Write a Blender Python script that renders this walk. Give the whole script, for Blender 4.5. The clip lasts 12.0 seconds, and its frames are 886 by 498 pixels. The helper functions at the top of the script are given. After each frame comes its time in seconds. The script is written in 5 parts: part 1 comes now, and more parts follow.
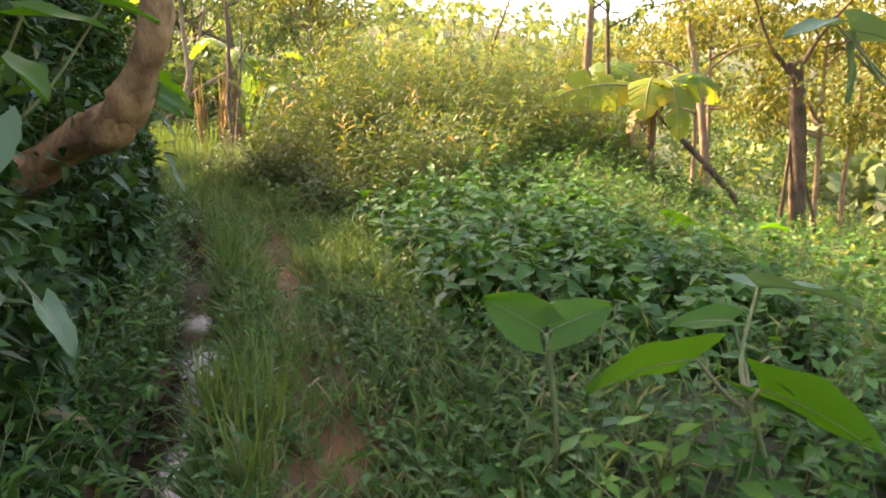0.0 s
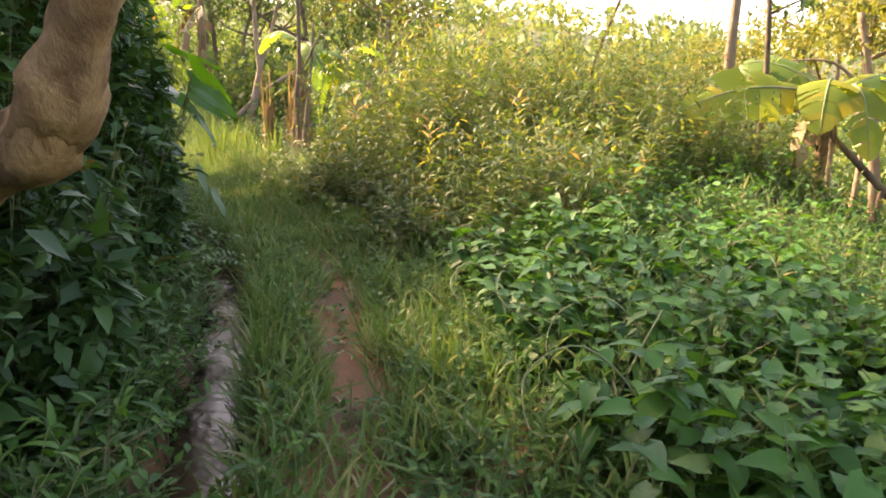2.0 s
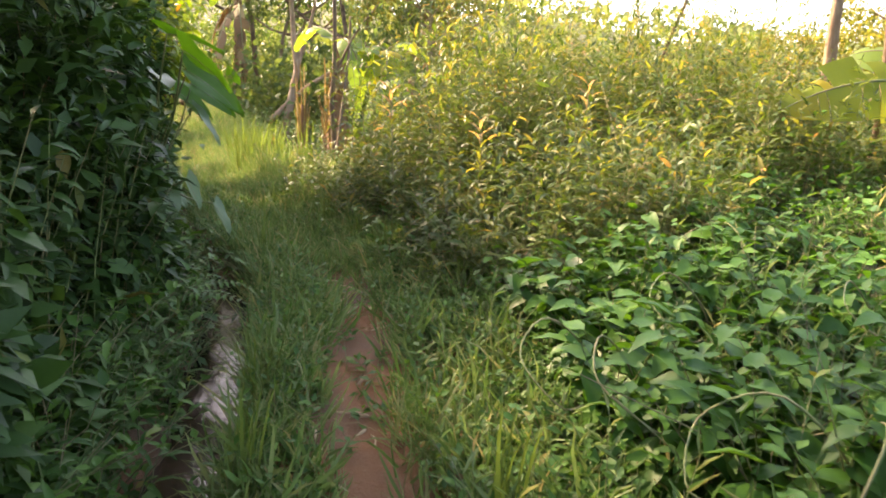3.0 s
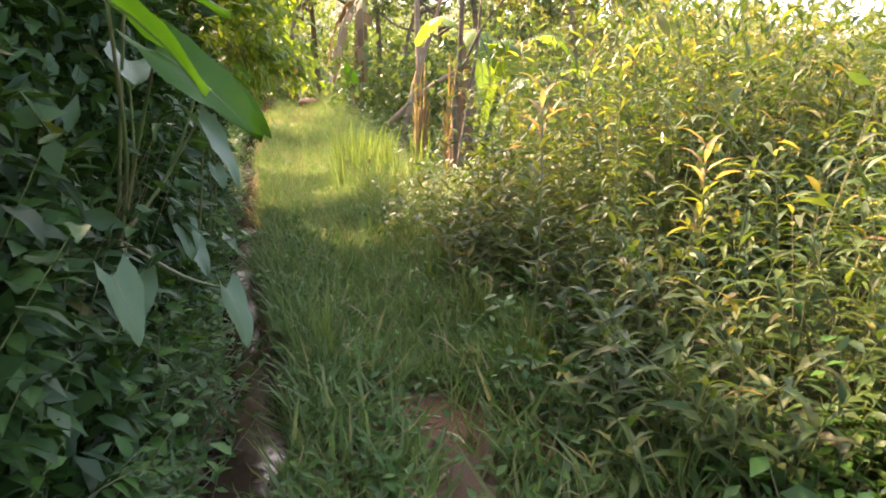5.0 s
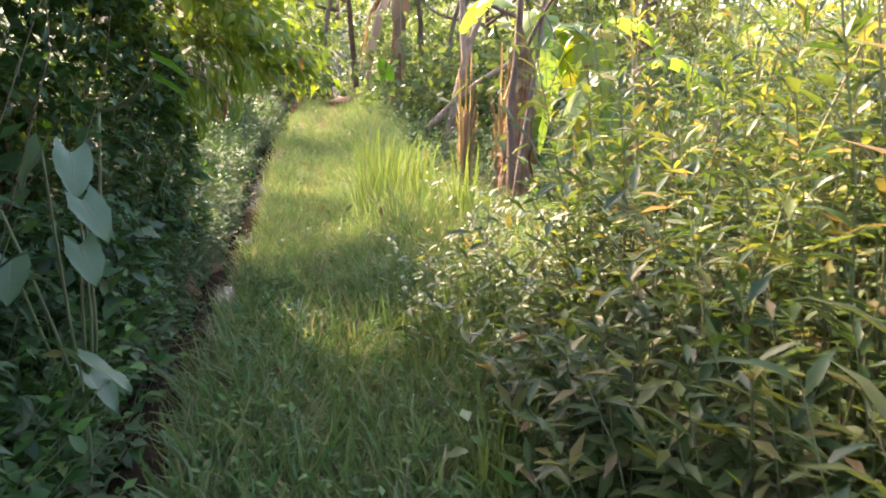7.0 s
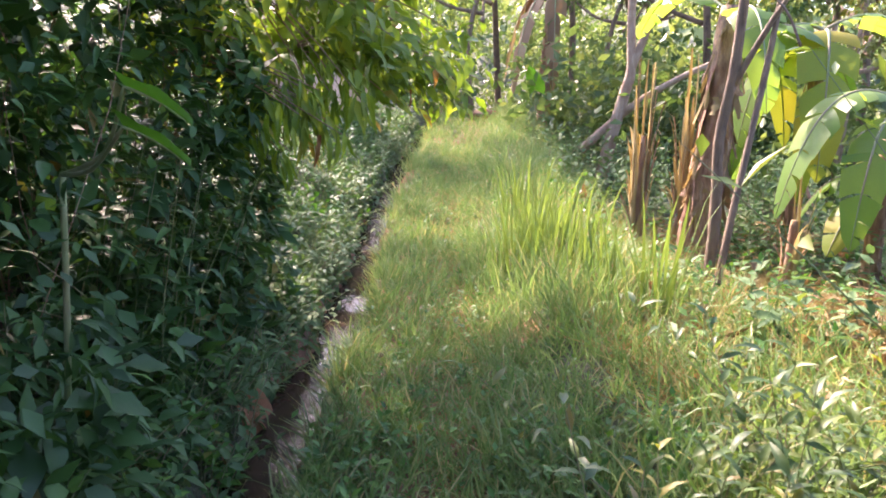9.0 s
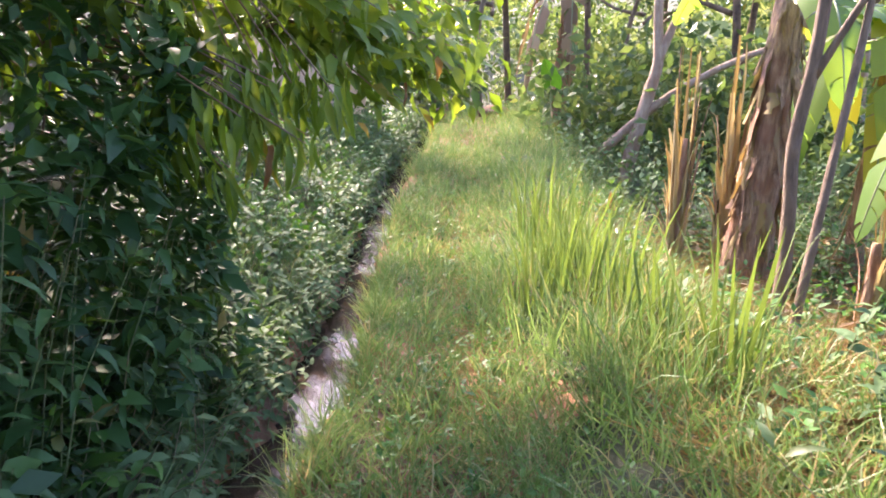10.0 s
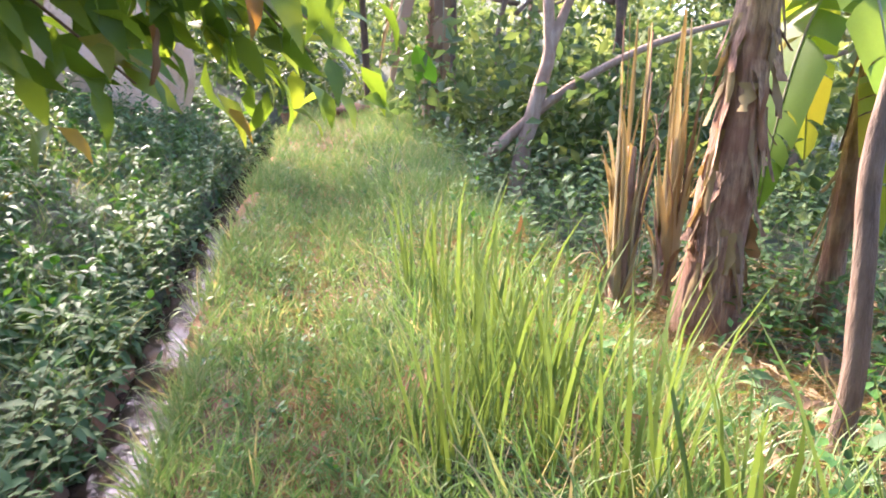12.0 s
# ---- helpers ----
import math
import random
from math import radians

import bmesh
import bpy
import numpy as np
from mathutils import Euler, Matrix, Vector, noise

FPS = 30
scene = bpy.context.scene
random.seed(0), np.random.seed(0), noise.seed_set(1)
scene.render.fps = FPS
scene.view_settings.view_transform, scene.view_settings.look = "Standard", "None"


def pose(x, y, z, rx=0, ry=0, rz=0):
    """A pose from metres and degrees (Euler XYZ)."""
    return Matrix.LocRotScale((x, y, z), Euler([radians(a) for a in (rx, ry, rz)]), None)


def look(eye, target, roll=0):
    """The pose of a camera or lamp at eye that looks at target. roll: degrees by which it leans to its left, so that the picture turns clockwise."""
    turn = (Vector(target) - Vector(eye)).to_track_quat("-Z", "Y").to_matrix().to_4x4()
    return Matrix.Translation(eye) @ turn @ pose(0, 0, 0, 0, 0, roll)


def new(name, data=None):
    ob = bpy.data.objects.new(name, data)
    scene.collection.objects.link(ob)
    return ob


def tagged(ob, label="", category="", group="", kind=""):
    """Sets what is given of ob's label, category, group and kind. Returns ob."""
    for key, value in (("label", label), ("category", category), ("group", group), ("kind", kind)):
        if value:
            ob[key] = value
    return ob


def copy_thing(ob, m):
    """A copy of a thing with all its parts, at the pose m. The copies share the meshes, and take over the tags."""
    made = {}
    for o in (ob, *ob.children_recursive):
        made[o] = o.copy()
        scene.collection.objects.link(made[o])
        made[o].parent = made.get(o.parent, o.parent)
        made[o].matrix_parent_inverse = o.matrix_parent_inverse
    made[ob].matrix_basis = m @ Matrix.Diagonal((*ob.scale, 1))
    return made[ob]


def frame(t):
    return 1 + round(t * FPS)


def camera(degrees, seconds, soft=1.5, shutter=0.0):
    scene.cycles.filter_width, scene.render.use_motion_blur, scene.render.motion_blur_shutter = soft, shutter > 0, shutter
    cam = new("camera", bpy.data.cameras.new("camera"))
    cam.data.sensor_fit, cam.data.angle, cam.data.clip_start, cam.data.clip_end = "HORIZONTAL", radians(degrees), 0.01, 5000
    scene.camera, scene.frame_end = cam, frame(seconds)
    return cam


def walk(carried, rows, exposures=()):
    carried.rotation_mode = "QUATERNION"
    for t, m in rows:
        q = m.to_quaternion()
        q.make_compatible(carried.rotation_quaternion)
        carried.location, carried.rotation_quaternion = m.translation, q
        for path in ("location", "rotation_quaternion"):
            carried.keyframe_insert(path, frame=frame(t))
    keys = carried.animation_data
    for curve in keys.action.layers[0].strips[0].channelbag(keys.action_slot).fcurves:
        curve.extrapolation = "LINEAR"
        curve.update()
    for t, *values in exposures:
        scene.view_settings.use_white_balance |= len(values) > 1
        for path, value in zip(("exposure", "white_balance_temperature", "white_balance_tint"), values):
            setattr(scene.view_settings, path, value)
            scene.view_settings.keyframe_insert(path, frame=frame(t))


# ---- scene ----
cam = camera(64.4, 12.0, soft=1.8, shutter=0.15)
METRES, EYE, TILT, LEAN, TURN = 14.0, 1.5, -12.5, 0.0, 0.0
ROWS = [
    (0.0, 0.0, 0.0, 0.0, 0.0, -0.0, 0.0),
    (0.5, -0.0069, 0.0366, 0.0035, 2.4, 0.04, -1.2),
    (1.0, -0.01, 0.0724, 0.0061, 3.64, 0.43, -1.94),
    (1.5, -0.0164, 0.1077, 0.021, 5.12, 0.18, -1.77),
    (2.0, -0.0302, 0.1424, 0.0297, 5.47, 0.09, -2.21),
    (2.5, -0.0379, 0.1833, 0.0321, 6.36, 0.29, -2.51),
    (4.5, -0.0802, 0.3501, 0.0687, 17.49, -0.31, -5.07),
    (5.0, -0.0934, 0.3886, 0.0786, 18.59, -0.38, -5.41),
    (5.5, -0.1053, 0.4362, 0.087, 19.42, -0.82, -5.68),
    (6.0, -0.1215, 0.4753, 0.0954, 20.05, -0.44, -6.41),
    (6.5, -0.1411, 0.5151, 0.1056, 22.33, -0.96, -6.34),
    (7.0, -0.1598, 0.5561, 0.1203, 22.3, -1.12, -5.53),
    (7.5, -0.1822, 0.5914, 0.1349, 29.66, -2.0, -8.09),
    (9.5, -0.2623, 0.7124, 0.1655, 33.34, -2.15, -8.46),
    (10.0, -0.2872, 0.7487, 0.1726, 33.67, -2.38, -8.53),
    (10.5, -0.3149, 0.7818, 0.1767, 30.9, -2.22, -8.25),
    (11.0, -0.3353, 0.8174, 0.181, 28.38, -1.38, -7.55),
    (11.5, -0.355, 0.8522, 0.19, 27.44, -1.58, -7.75),
    (12.0, -0.3747, 0.8857, 0.1965, 22.32, -0.89, -6.74),
]
walk(cam, [(t, pose(0, 0, EYE, TILT, LEAN, TURN) @ pose(METRES * x, METRES * y, METRES * z, 90 + pitch, roll, yaw)) for t, x, y, z, yaw, pitch, roll in ROWS],
     exposures=((0.0, 2.8, 8100, 22), (2.5, 2.84, 8000, 24), (5.0, 3.08, 7500, 28), (6.0, 3.15, 7000, 32), (7.0, 3.08, 6550, 34), (7.6, 3.08, 6300, 34), (9.5, 3.08, 6000, 36), (10.2, 3.1, 5900, 36), (12.0, 3.1, 5750, 36)))

# ---- light ----
SUN_AZ, SUN_EL = 60.0, 40.0         # degrees to the left of +y, and above the horizon
world = bpy.data.worlds.new("sky")
scene.world = world
world.use_nodes = True
wt = world.node_tree
sky = wt.nodes.new("ShaderNodeTexSky")
sky.sky_type, sky.sun_disc = "NISHITA", False
sky.sun_elevation, sky.sun_rotation = radians(SUN_EL), radians(-SUN_AZ)
sky.air_density, sky.dust_density, sky.ozone_density = 1.0, 2.5, 1.0
wt.links.new(sky.outputs[0], wt.nodes["Background"].inputs[0])
wt.nodes["Background"].inputs[1].default_value = 0.14
sun_data = bpy.data.lights.new("sun", "SUN")
sun_data.energy, sun_data.angle, sun_data.color = 4.0, radians(3.0), (1.0, 0.85, 0.58)
sun_lamp = new("sun", sun_data)
saz, sel = radians(SUN_AZ), radians(SUN_EL)
TO_SUN = Vector((-math.sin(saz) * math.cos(sel), math.cos(saz) * math.cos(sel), math.sin(sel)))
sun_lamp.matrix_world = look(TO_SUN * 60, (0, 0, 0))

# ---- materials ----
def nodes_of(name):
    m = bpy.data.materials.new(name)
    m.use_nodes = True
    t = m.node_tree
    return m, t, t.nodes["Principled BSDF"], t.nodes["Material Output"]


def mix_col(t, fac, a, b, mode="MIX"):
    n = t.nodes.new("ShaderNodeMix")
    n.data_type, n.blend_type = "RGBA", mode
    for sock, v in ((n.inputs[0], fac), (n.inputs[6], a), (n.inputs[7], b)):
        if isinstance(v, bpy.types.NodeSocket):
            t.links.new(v, sock)
        elif isinstance(v, (int, float)):
            sock.default_value = v
        else:
            sock.default_value = (*v, 1)
    return n.outputs[2]


def ramp(t, fac, stops):
    n = t.nodes.new("ShaderNodeValToRGB")
    el = n.color_ramp.elements
    while len(el) < len(stops):
        el.new(0.5)
    for e, (p, c) in zip(el, stops):
        e.position, e.color = p, (*c, 1)
    t.links.new(fac, n.inputs[0])
    return n.outputs[0]


def noise_tex(t, scale, detail=3.0, rough=0.55, stretch=None):
    n = t.nodes.new("ShaderNodeTexNoise")
    n.inputs["Scale"].default_value, n.inputs["Detail"].default_value = scale, detail
    n.inputs["Roughness"].default_value = rough
    co = t.nodes.new("ShaderNodeTexCoord")
    if stretch:
        mp = t.nodes.new("ShaderNodeMapping")
        mp.inputs["Scale"].default_value = stretch
        t.links.new(co.outputs["Object"], mp.inputs[0])
        t.links.new(mp.outputs[0], n.inputs["Vector"])
    else:
        t.links.new(co.outputs["Object"], n.inputs["Vector"])
    return n.outputs["Fac"]


def bump(t, height, shader, strength=0.4, dist=0.02):
    n = t.nodes.new("ShaderNodeBump")
    n.inputs["Strength"].default_value, n.inputs["Distance"].default_value = strength, dist
    t.links.new(height, n.inputs["Height"])
    t.links.new(n.outputs[0], shader.inputs["Normal"])


def leaf_mat(name, stops, gloss=0.42, through_light=0.4, warm=(1.25, 1.2, 0.45), patch=0.5, spots=0.0):
    """Leaf: colour by leaf, patchy growth at a larger scale, light shining through."""
    m, t, p, out = nodes_of(name)
    g = t.nodes.new("ShaderNodeNewGeometry")
    col = ramp(t, g.outputs["Random Per Island"], stops)
    big = noise_tex(t, 1.3, 3)
    dark = mix_col(t, 1.0, col, (0.62, 0.7, 0.62), "MULTIPLY")
    lite = mix_col(t, 1.0, col, (1.3, 1.22, 0.95), "MULTIPLY")
    col = mix_col(t, patch, col, mix_col(t, big, dark, lite))
    fine = noise_tex(t, 60.0, 2)
    col = mix_col(t, 0.25, col, mix_col(t, fine, (0.02, 0.03, 0.01), (0.25, 0.3, 0.1)), "OVERLAY")
    if spots:
        sp = ramp(t, noise_tex(t, 38.0, 3, 0.7), [(0.0, (0, 0, 0)), (0.66, (0, 0, 0)), (0.72, (1, 1, 1))])
        col = mix_col(t, mix_col(t, 1.0, sp, (spots, spots, spots), "MULTIPLY"), col, (0.16, 0.09, 0.03))
    t.links.new(col, p.inputs["Base Color"])
    p.inputs["Roughness"].default_value = gloss
    p.inputs["Specular IOR Level"].default_value = 0.3
    bump(t, fine, p, 0.25, 0.004)
    tr = t.nodes.new("ShaderNodeBsdfTranslucent")
    t.links.new(mix_col(t, 1.0, col, warm, "MULTIPLY"), tr.inputs[0])
    mx = t.nodes.new("ShaderNodeMixShader")
    mx.inputs[0].default_value = through_light
    t.links.new(p.outputs[0], mx.inputs[1])
    t.links.new(tr.outputs[0], mx.inputs[2])
    t.links.new(mx.outputs[0], out.inputs[0])
    return m


def bark_mat(name, c1, c2, c3, stretch=(1, 1, 0.18), scale=22.0, strength=0.8, rough=0.85):
    m, t, p, out = nodes_of(name)
    a = noise_tex(t, scale, 5, 0.65, stretch)
    b = noise_tex(t, 3.2, 3)
    col = mix_col(t, ramp(t, a, [(0.3, (0, 0, 0)), (0.68, (1, 1, 1))]), c1, c2)
    col = mix_col(t, ramp(t, b, [(0.42, (0, 0, 0)), (0.62, (0.8, 0.8, 0.8))]), col, c3)
    t.links.new(col, p.inputs["Base Color"])
    p.inputs["Roughness"].default_value = rough
    bump(t, a, p, strength, 0.03)
    return m


G = lambda k, a: tuple(k * v for v in a)
M_WALL = leaf_mat("bank_leaf", [(0.0, (0.022, 0.06, 0.018)), (0.45, (0.038, 0.10, 0.028)), (0.9, (0.065, 0.15, 0.04)), (0.985, (0.09, 0.18, 0.05)), (1.0, (0.2, 0.13, 0.04))], 0.5, 0.3)
M_HERB = leaf_mat("herb_leaf", [(0.0, (0.028, 0.095, 0.017)), (0.5, (0.052, 0.15, 0.025)), (0.97, (0.10, 0.225, 0.04)), (1.0, (0.22, 0.19, 0.05))], 0.55, 0.35)
M_THICK = leaf_mat("thicket_leaf", [(0.0, (0.04, 0.088, 0.026)), (0.5, (0.08, 0.142, 0.04)), (0.92, (0.125, 0.175, 0.05)), (1.0, (0.22, 0.17, 0.08))], 0.46, 0.42, (1.25, 1.12, 0.5))
# Young shoot colour plus the golden sunlight of the upper leaves, coloured in.
M_TIP = leaf_mat("sunlit_shoot_leaf", [(0.0, (0.14, 0.20, 0.05)), (0.6, (0.23, 0.25, 0.07)), (0.88, (0.32, 0.29, 0.10)), (1.0, (0.40, 0.22, 0.16))], 0.5, 0.5, (1.25, 1.15, 0.5))
M_GRASS = leaf_mat("grass_blade", [(0.0, (0.095, 0.19, 0.055)), (0.45, (0.155, 0.255, 0.09)), (0.8, (0.22, 0.30, 0.14)), (0.92, (0.30, 0.31, 0.16)), (1.0, (0.44, 0.36, 0.22))], 0.48, 0.42, (1.15, 1.12, 0.7))
M_TUFT = leaf_mat("tall_grass_blade", [(0.0, (0.10, 0.165, 0.04)), (0.6, (0.15, 0.22, 0.055)), (1.0, (0.21, 0.27, 0.08))], 0.45, 0.38, (1.12, 1.08, 0.6))
M_DRYGRASS = leaf_mat("dry_grass", [(0.0, (0.20, 0.13, 0.055)), (0.6, (0.34, 0.24, 0.11)), (1.0, (0.45, 0.36, 0.2))], 0.7, 0.25, (1.1, 1.0, 0.7))
M_PALE = leaf_mat("pale_herb_leaf", [(0.0, (0.06, 0.125, 0.045)), (0.5, (0.09, 0.165, 0.065)), (1.0, (0.14, 0.215, 0.09))], 0.7, 0.35, (1.15, 1.1, 0.7))
M_HEART = leaf_mat("heart_leaf", [(0.0, (0.034, 0.115, 0.018)), (0.6, (0.058, 0.175, 0.028)), (1.0, (0.10, 0.235, 0.042))], 0.46, 0.35)
M_BIG = leaf_mat("big_leaf", [(0.0, (0.05, 0.15, 0.02)), (1.0, (0.09, 0.22, 0.03))], 0.45, 0.48, (1.2, 1.25, 0.35), 0.4, 0.35)
M_BIGPALE = leaf_mat("big_leaf_pale", [(0.0, (0.11, 0.19, 0.10)), (1.0, (0.16, 0.25, 0.14))], 0.42, 0.3, (1.1, 1.15, 0.6), 0.4, 0.3)
M_BANANA = leaf_mat("banana_leaf", [(0.0, (0.14, 0.26, 0.07)), (1.0, (0.22, 0.33, 0.09))], 0.42, 0.62, (1.35, 1.25, 0.35), 0.5, 0.3)
M_SHRUB = leaf_mat("shrub_leaf", [(0.0, (0.11, 0.19, 0.03)), (0.6, (0.17, 0.27, 0.04)), (0.985, (0.26, 0.33, 0.06)), (1.0, (0.4, 0.15, 0.04))], 0.42, 0.52, (1.3, 1.2, 0.35))
M_TREE = leaf_mat("tree_leaf", [(0.0, (0.06, 0.11, 0.04)), (0.6, (0.11, 0.17, 0.065)), (1.0, (0.19, 0.23, 0.09))], 0.45, 0.48, (1.2, 1.15, 0.65))
# Yellower, lighter counterpart of the tree leaf; sunshine is put into its colour.
M_SUNNY = leaf_mat("sunny_tree_leaf", [(0.0, (0.12, 0.15, 0.045)), (0.6, (0.20, 0.22, 0.06)), (1.0, (0.32, 0.28, 0.09))], 0.5, 0.45, (1.25, 1.1, 0.5))
# Paler than the near leaves: distance haze is mixed into the colour.
M_FAR = leaf_mat("far_leaf_hazed", [(0.0, (0.14, 0.19, 0.09)), (0.6, (0.22, 0.27, 0.13)), (1.0, (0.32, 0.35, 0.18))], 0.8, 0.3)
M_STEM = bark_mat("green_stem", (0.10, 0.15, 0.05), (0.16, 0.2, 0.07), (0.2, 0.15, 0.08), (1, 1, 0.3), 40, 0.3, 0.6)
M_BOUGH = bark_mat("smooth_orange_bark", (0.24, 0.11, 0.045), (0.52, 0.32, 0.16), (0.10, 0.042, 0.02), (1, 1, 0.6), 13, 1.0, 0.75)
M_BARK = bark_mat("grey_brown_bark", (0.06, 0.04, 0.025), (0.20, 0.135, 0.085), (0.14, 0.10, 0.065), (1, 1, 0.22), 18, 1.0)
M_DARKBARK = bark_mat("dark_bark", (0.03, 0.02, 0.015), (0.12, 0.075, 0.045), (0.17, 0.11, 0.065))
M_PALEBARK = bark_mat("pale_bark", (0.22, 0.145, 0.09), (0.35, 0.26, 0.175), (0.20, 0.115, 0.068))
M_SHEATH = bark_mat("dry_sheath", (0.06, 0.029, 0.015), (0.42, 0.27, 0.155), (0.18, 0.08, 0.042), (1, 1, 0.14), 30, 1.0)
M_TWIG = bark_mat("twig", (0.12, 0.08, 0.05), (0.24, 0.17, 0.1), (0.2, 0.1, 0.05))
M_DEAD = leaf_mat("dead_leaf", [(0.0, (0.13, 0.08, 0.045)), (0.5, (0.26, 0.17, 0.10)), (1.0, (0.44, 0.35, 0.23))], 0.75, 0.25, (1.2, 0.9, 0.6), 0.5, 0.4)
M_STRAW = leaf_mat("pale_straw", [(0.0, (0.34, 0.25, 0.14)), (0.6, (0.46, 0.37, 0.23)), (1.0, (0.55, 0.48, 0.32))], 0.7, 0.3, (1.1, 1.0, 0.7))
M_SHOOT = leaf_mat("young_pink_leaf", [(0.0, (0.46, 0.36, 0.14)), (0.6, (0.54, 0.36, 0.20)), (1.0, (0.56, 0.30, 0.22))], 0.45, 0.5, (1.2, 1.05, 0.6))
M_ORANGE = leaf_mat("withered_leaf", [(0.0, (0.15, 0.06, 0.02)), (1.0, (0.22, 0.12, 0.04))], 0.6, 0.4, (1.2, 0.9, 0.5))
M_YELLOW = leaf_mat("yellowing_leaf", [(0.0, (0.24, 0.33, 0.06)), (0.6, (0.32, 0.38, 0.08)), (1.0, (0.46, 0.38, 0.06))], 0.45, 0.62, (1.25, 1.15, 0.3), 0.5, 0.4)


def soil_mat():
    m, t, p, out = nodes_of("red_soil")
    a, b, c = noise_tex(t, 1.1, 4), noise_tex(t, 9.0, 5, 0.65), noise_tex(t, 70.0, 4, 0.7)
    col = mix_col(t, b, (0.13, 0.05, 0.018), (0.26, 0.12, 0.043))
    col = mix_col(t, ramp(t, a, [(0.4, (0, 0, 0)), (0.65, (1, 1, 1))]), col, (0.10, 0.06, 0.03))
    col = mix_col(t, ramp(t, c, [(0.6, (0, 0, 0)), (0.7, (0.7, 0.7, 0.7))]), col, (0.28, 0.20, 0.11))
    t.links.new(col, p.inputs["Base Color"])
    p.inputs["Roughness"].default_value = 0.9
    bump(t, c, p, 0.7, 0.02)
    return m


def water_mat():
    m, t, p, out = nodes_of("brown_water")
    a, b = noise_tex(t, 5.0, 2), noise_tex(t, 16.0, 2)
    col = mix_col(t, a, (0.025, 0.015, 0.009), (0.055, 0.034, 0.02))
    t.links.new(col, p.inputs["Base Color"])
    p.inputs["Roughness"].default_value = 0.5
    p.inputs["Specular IOR Level"].default_value = 0.0
    hgt = mix_col(t, 0.5, a, b)
    bump(t, hgt, p, 0.2, 0.03)
    gl = t.nodes.new("ShaderNodeBsdfGlossy")
    gl.inputs["Roughness"].default_value = 0.12
    bump(t, hgt, gl, 0.16, 0.03)
    mx = t.nodes.new("ShaderNodeMixShader")
    mx.inputs[0].default_value = 0.1
    t.links.new(p.outputs[0], mx.inputs[1])
    t.links.new(gl.outputs[0], mx.inputs[2])
    t.links.new(mx.outputs[0], out.inputs[0])
    return m


def rock_mat():
    m, t, p, out = nodes_of("pale_rock")
    a, b = noise_tex(t, 2.0, 6, 0.65), noise_tex(t, 14.0, 5, 0.65)
    col = mix_col(t, a, (0.42, 0.27, 0.16), (0.62, 0.43, 0.27))
    col = mix_col(t, ramp(t, b, [(0.55, (0, 0, 0)), (0.72, (0.7, 0.7, 0.7))]), col, (0.2, 0.15, 0.11))
    t.links.new(col, p.inputs["Base Color"])
    p.inputs["Roughness"].default_value = 0.9
    bump(t, b, p, 0.7, 0.06)
    return m


def cover_mat():
    m, t, p, out = nodes_of("leafy_ground")
    a, b, c = noise_tex(t, 0.5, 4), noise_tex(t, 7.0, 5, 0.7), noise_tex(t, 45.0, 4, 0.7)
    col = mix_col(t, b, (0.022, 0.032, 0.014), (0.075, 0.085, 0.03))
    col = mix_col(t, ramp(t, a, [(0.42, (0, 0, 0)), (0.62, (0.8, 0.8, 0.8))]), col, (0.055, 0.06, 0.028))
    col = mix_col(t, ramp(t, c, [(0.55, (0, 0, 0)), (0.68, (0.8, 0.8, 0.8))]), col, (0.12, 0.14, 0.05))
    t.links.new(col, p.inputs["Base Color"])
    p.inputs["Roughness"].default_value = 0.95
    bump(t, c, p, 0.9, 0.05)
    return m


def flat_mat(name, c1, c2, rough=0.6, scale=12.0):
    m, t, p, out = nodes_of(name)
    t.links.new(mix_col(t, noise_tex(t, scale, 4), c1, c2), p.inputs["Base Color"])
    p.inputs["Roughness"].default_value = rough
    return m


M_COVER = cover_mat()
M_SOIL, M_WATER, M_ROCK = soil_mat(), water_mat(), rock_mat()
M_PETAL = flat_mat("white_petal", (0.75, 0.74, 0.66), (0.85, 0.84, 0.76), 0.5)

# ---- plan: the path's line, and ground heights ----
rng = np.random.default_rng(7)
LINE = np.array([(0.7, -8), (0.35, -3), (0.0, 0), (-0.62, 2.85), (-1.36, 5.7), (-2.1, 7.9), (-3.35, 9.8), (-5.8, 13.4), (-7.3, 15.6),
                 (-8.9, 18.1), (-11.2, 22.0), (-14.2, 27.5), (-18, 34)], float)


def dense_line(step=0.25):
    pts = [LINE[0]]
    n = len(LINE)
    for i in range(n - 1):
        p0, p1, p2, p3 = LINE[max(i - 1, 0)], LINE[i], LINE[i + 1], LINE[min(i + 2, n - 1)]
        k = max(2, int(np.hypot(*(p2 - p1)) / step))
        for j in range(1, k + 1):
            u = j / k
            pts.append(0.5 * (2 * p1 + (p2 - p0) * u + (2 * p0 - 5 * p1 + 4 * p2 - p3) * u ** 2 + (3 * p1 - p0 - 3 * p2 + p3) * u ** 3))
    return np.array(pts)


PATH_LINE = dense_line()
PATH_TAN = np.gradient(PATH_LINE, axis=0)
PATH_TAN /= np.linalg.norm(PATH_TAN, axis=1)[:, None]
PATH_S = np.concatenate([[0], np.cumsum(np.linalg.norm(np.diff(PATH_LINE, axis=0), axis=1))])
PATH_S -= PATH_S[np.argmin(np.abs(PATH_LINE[:, 1]))]        # s = 0 where y = 0


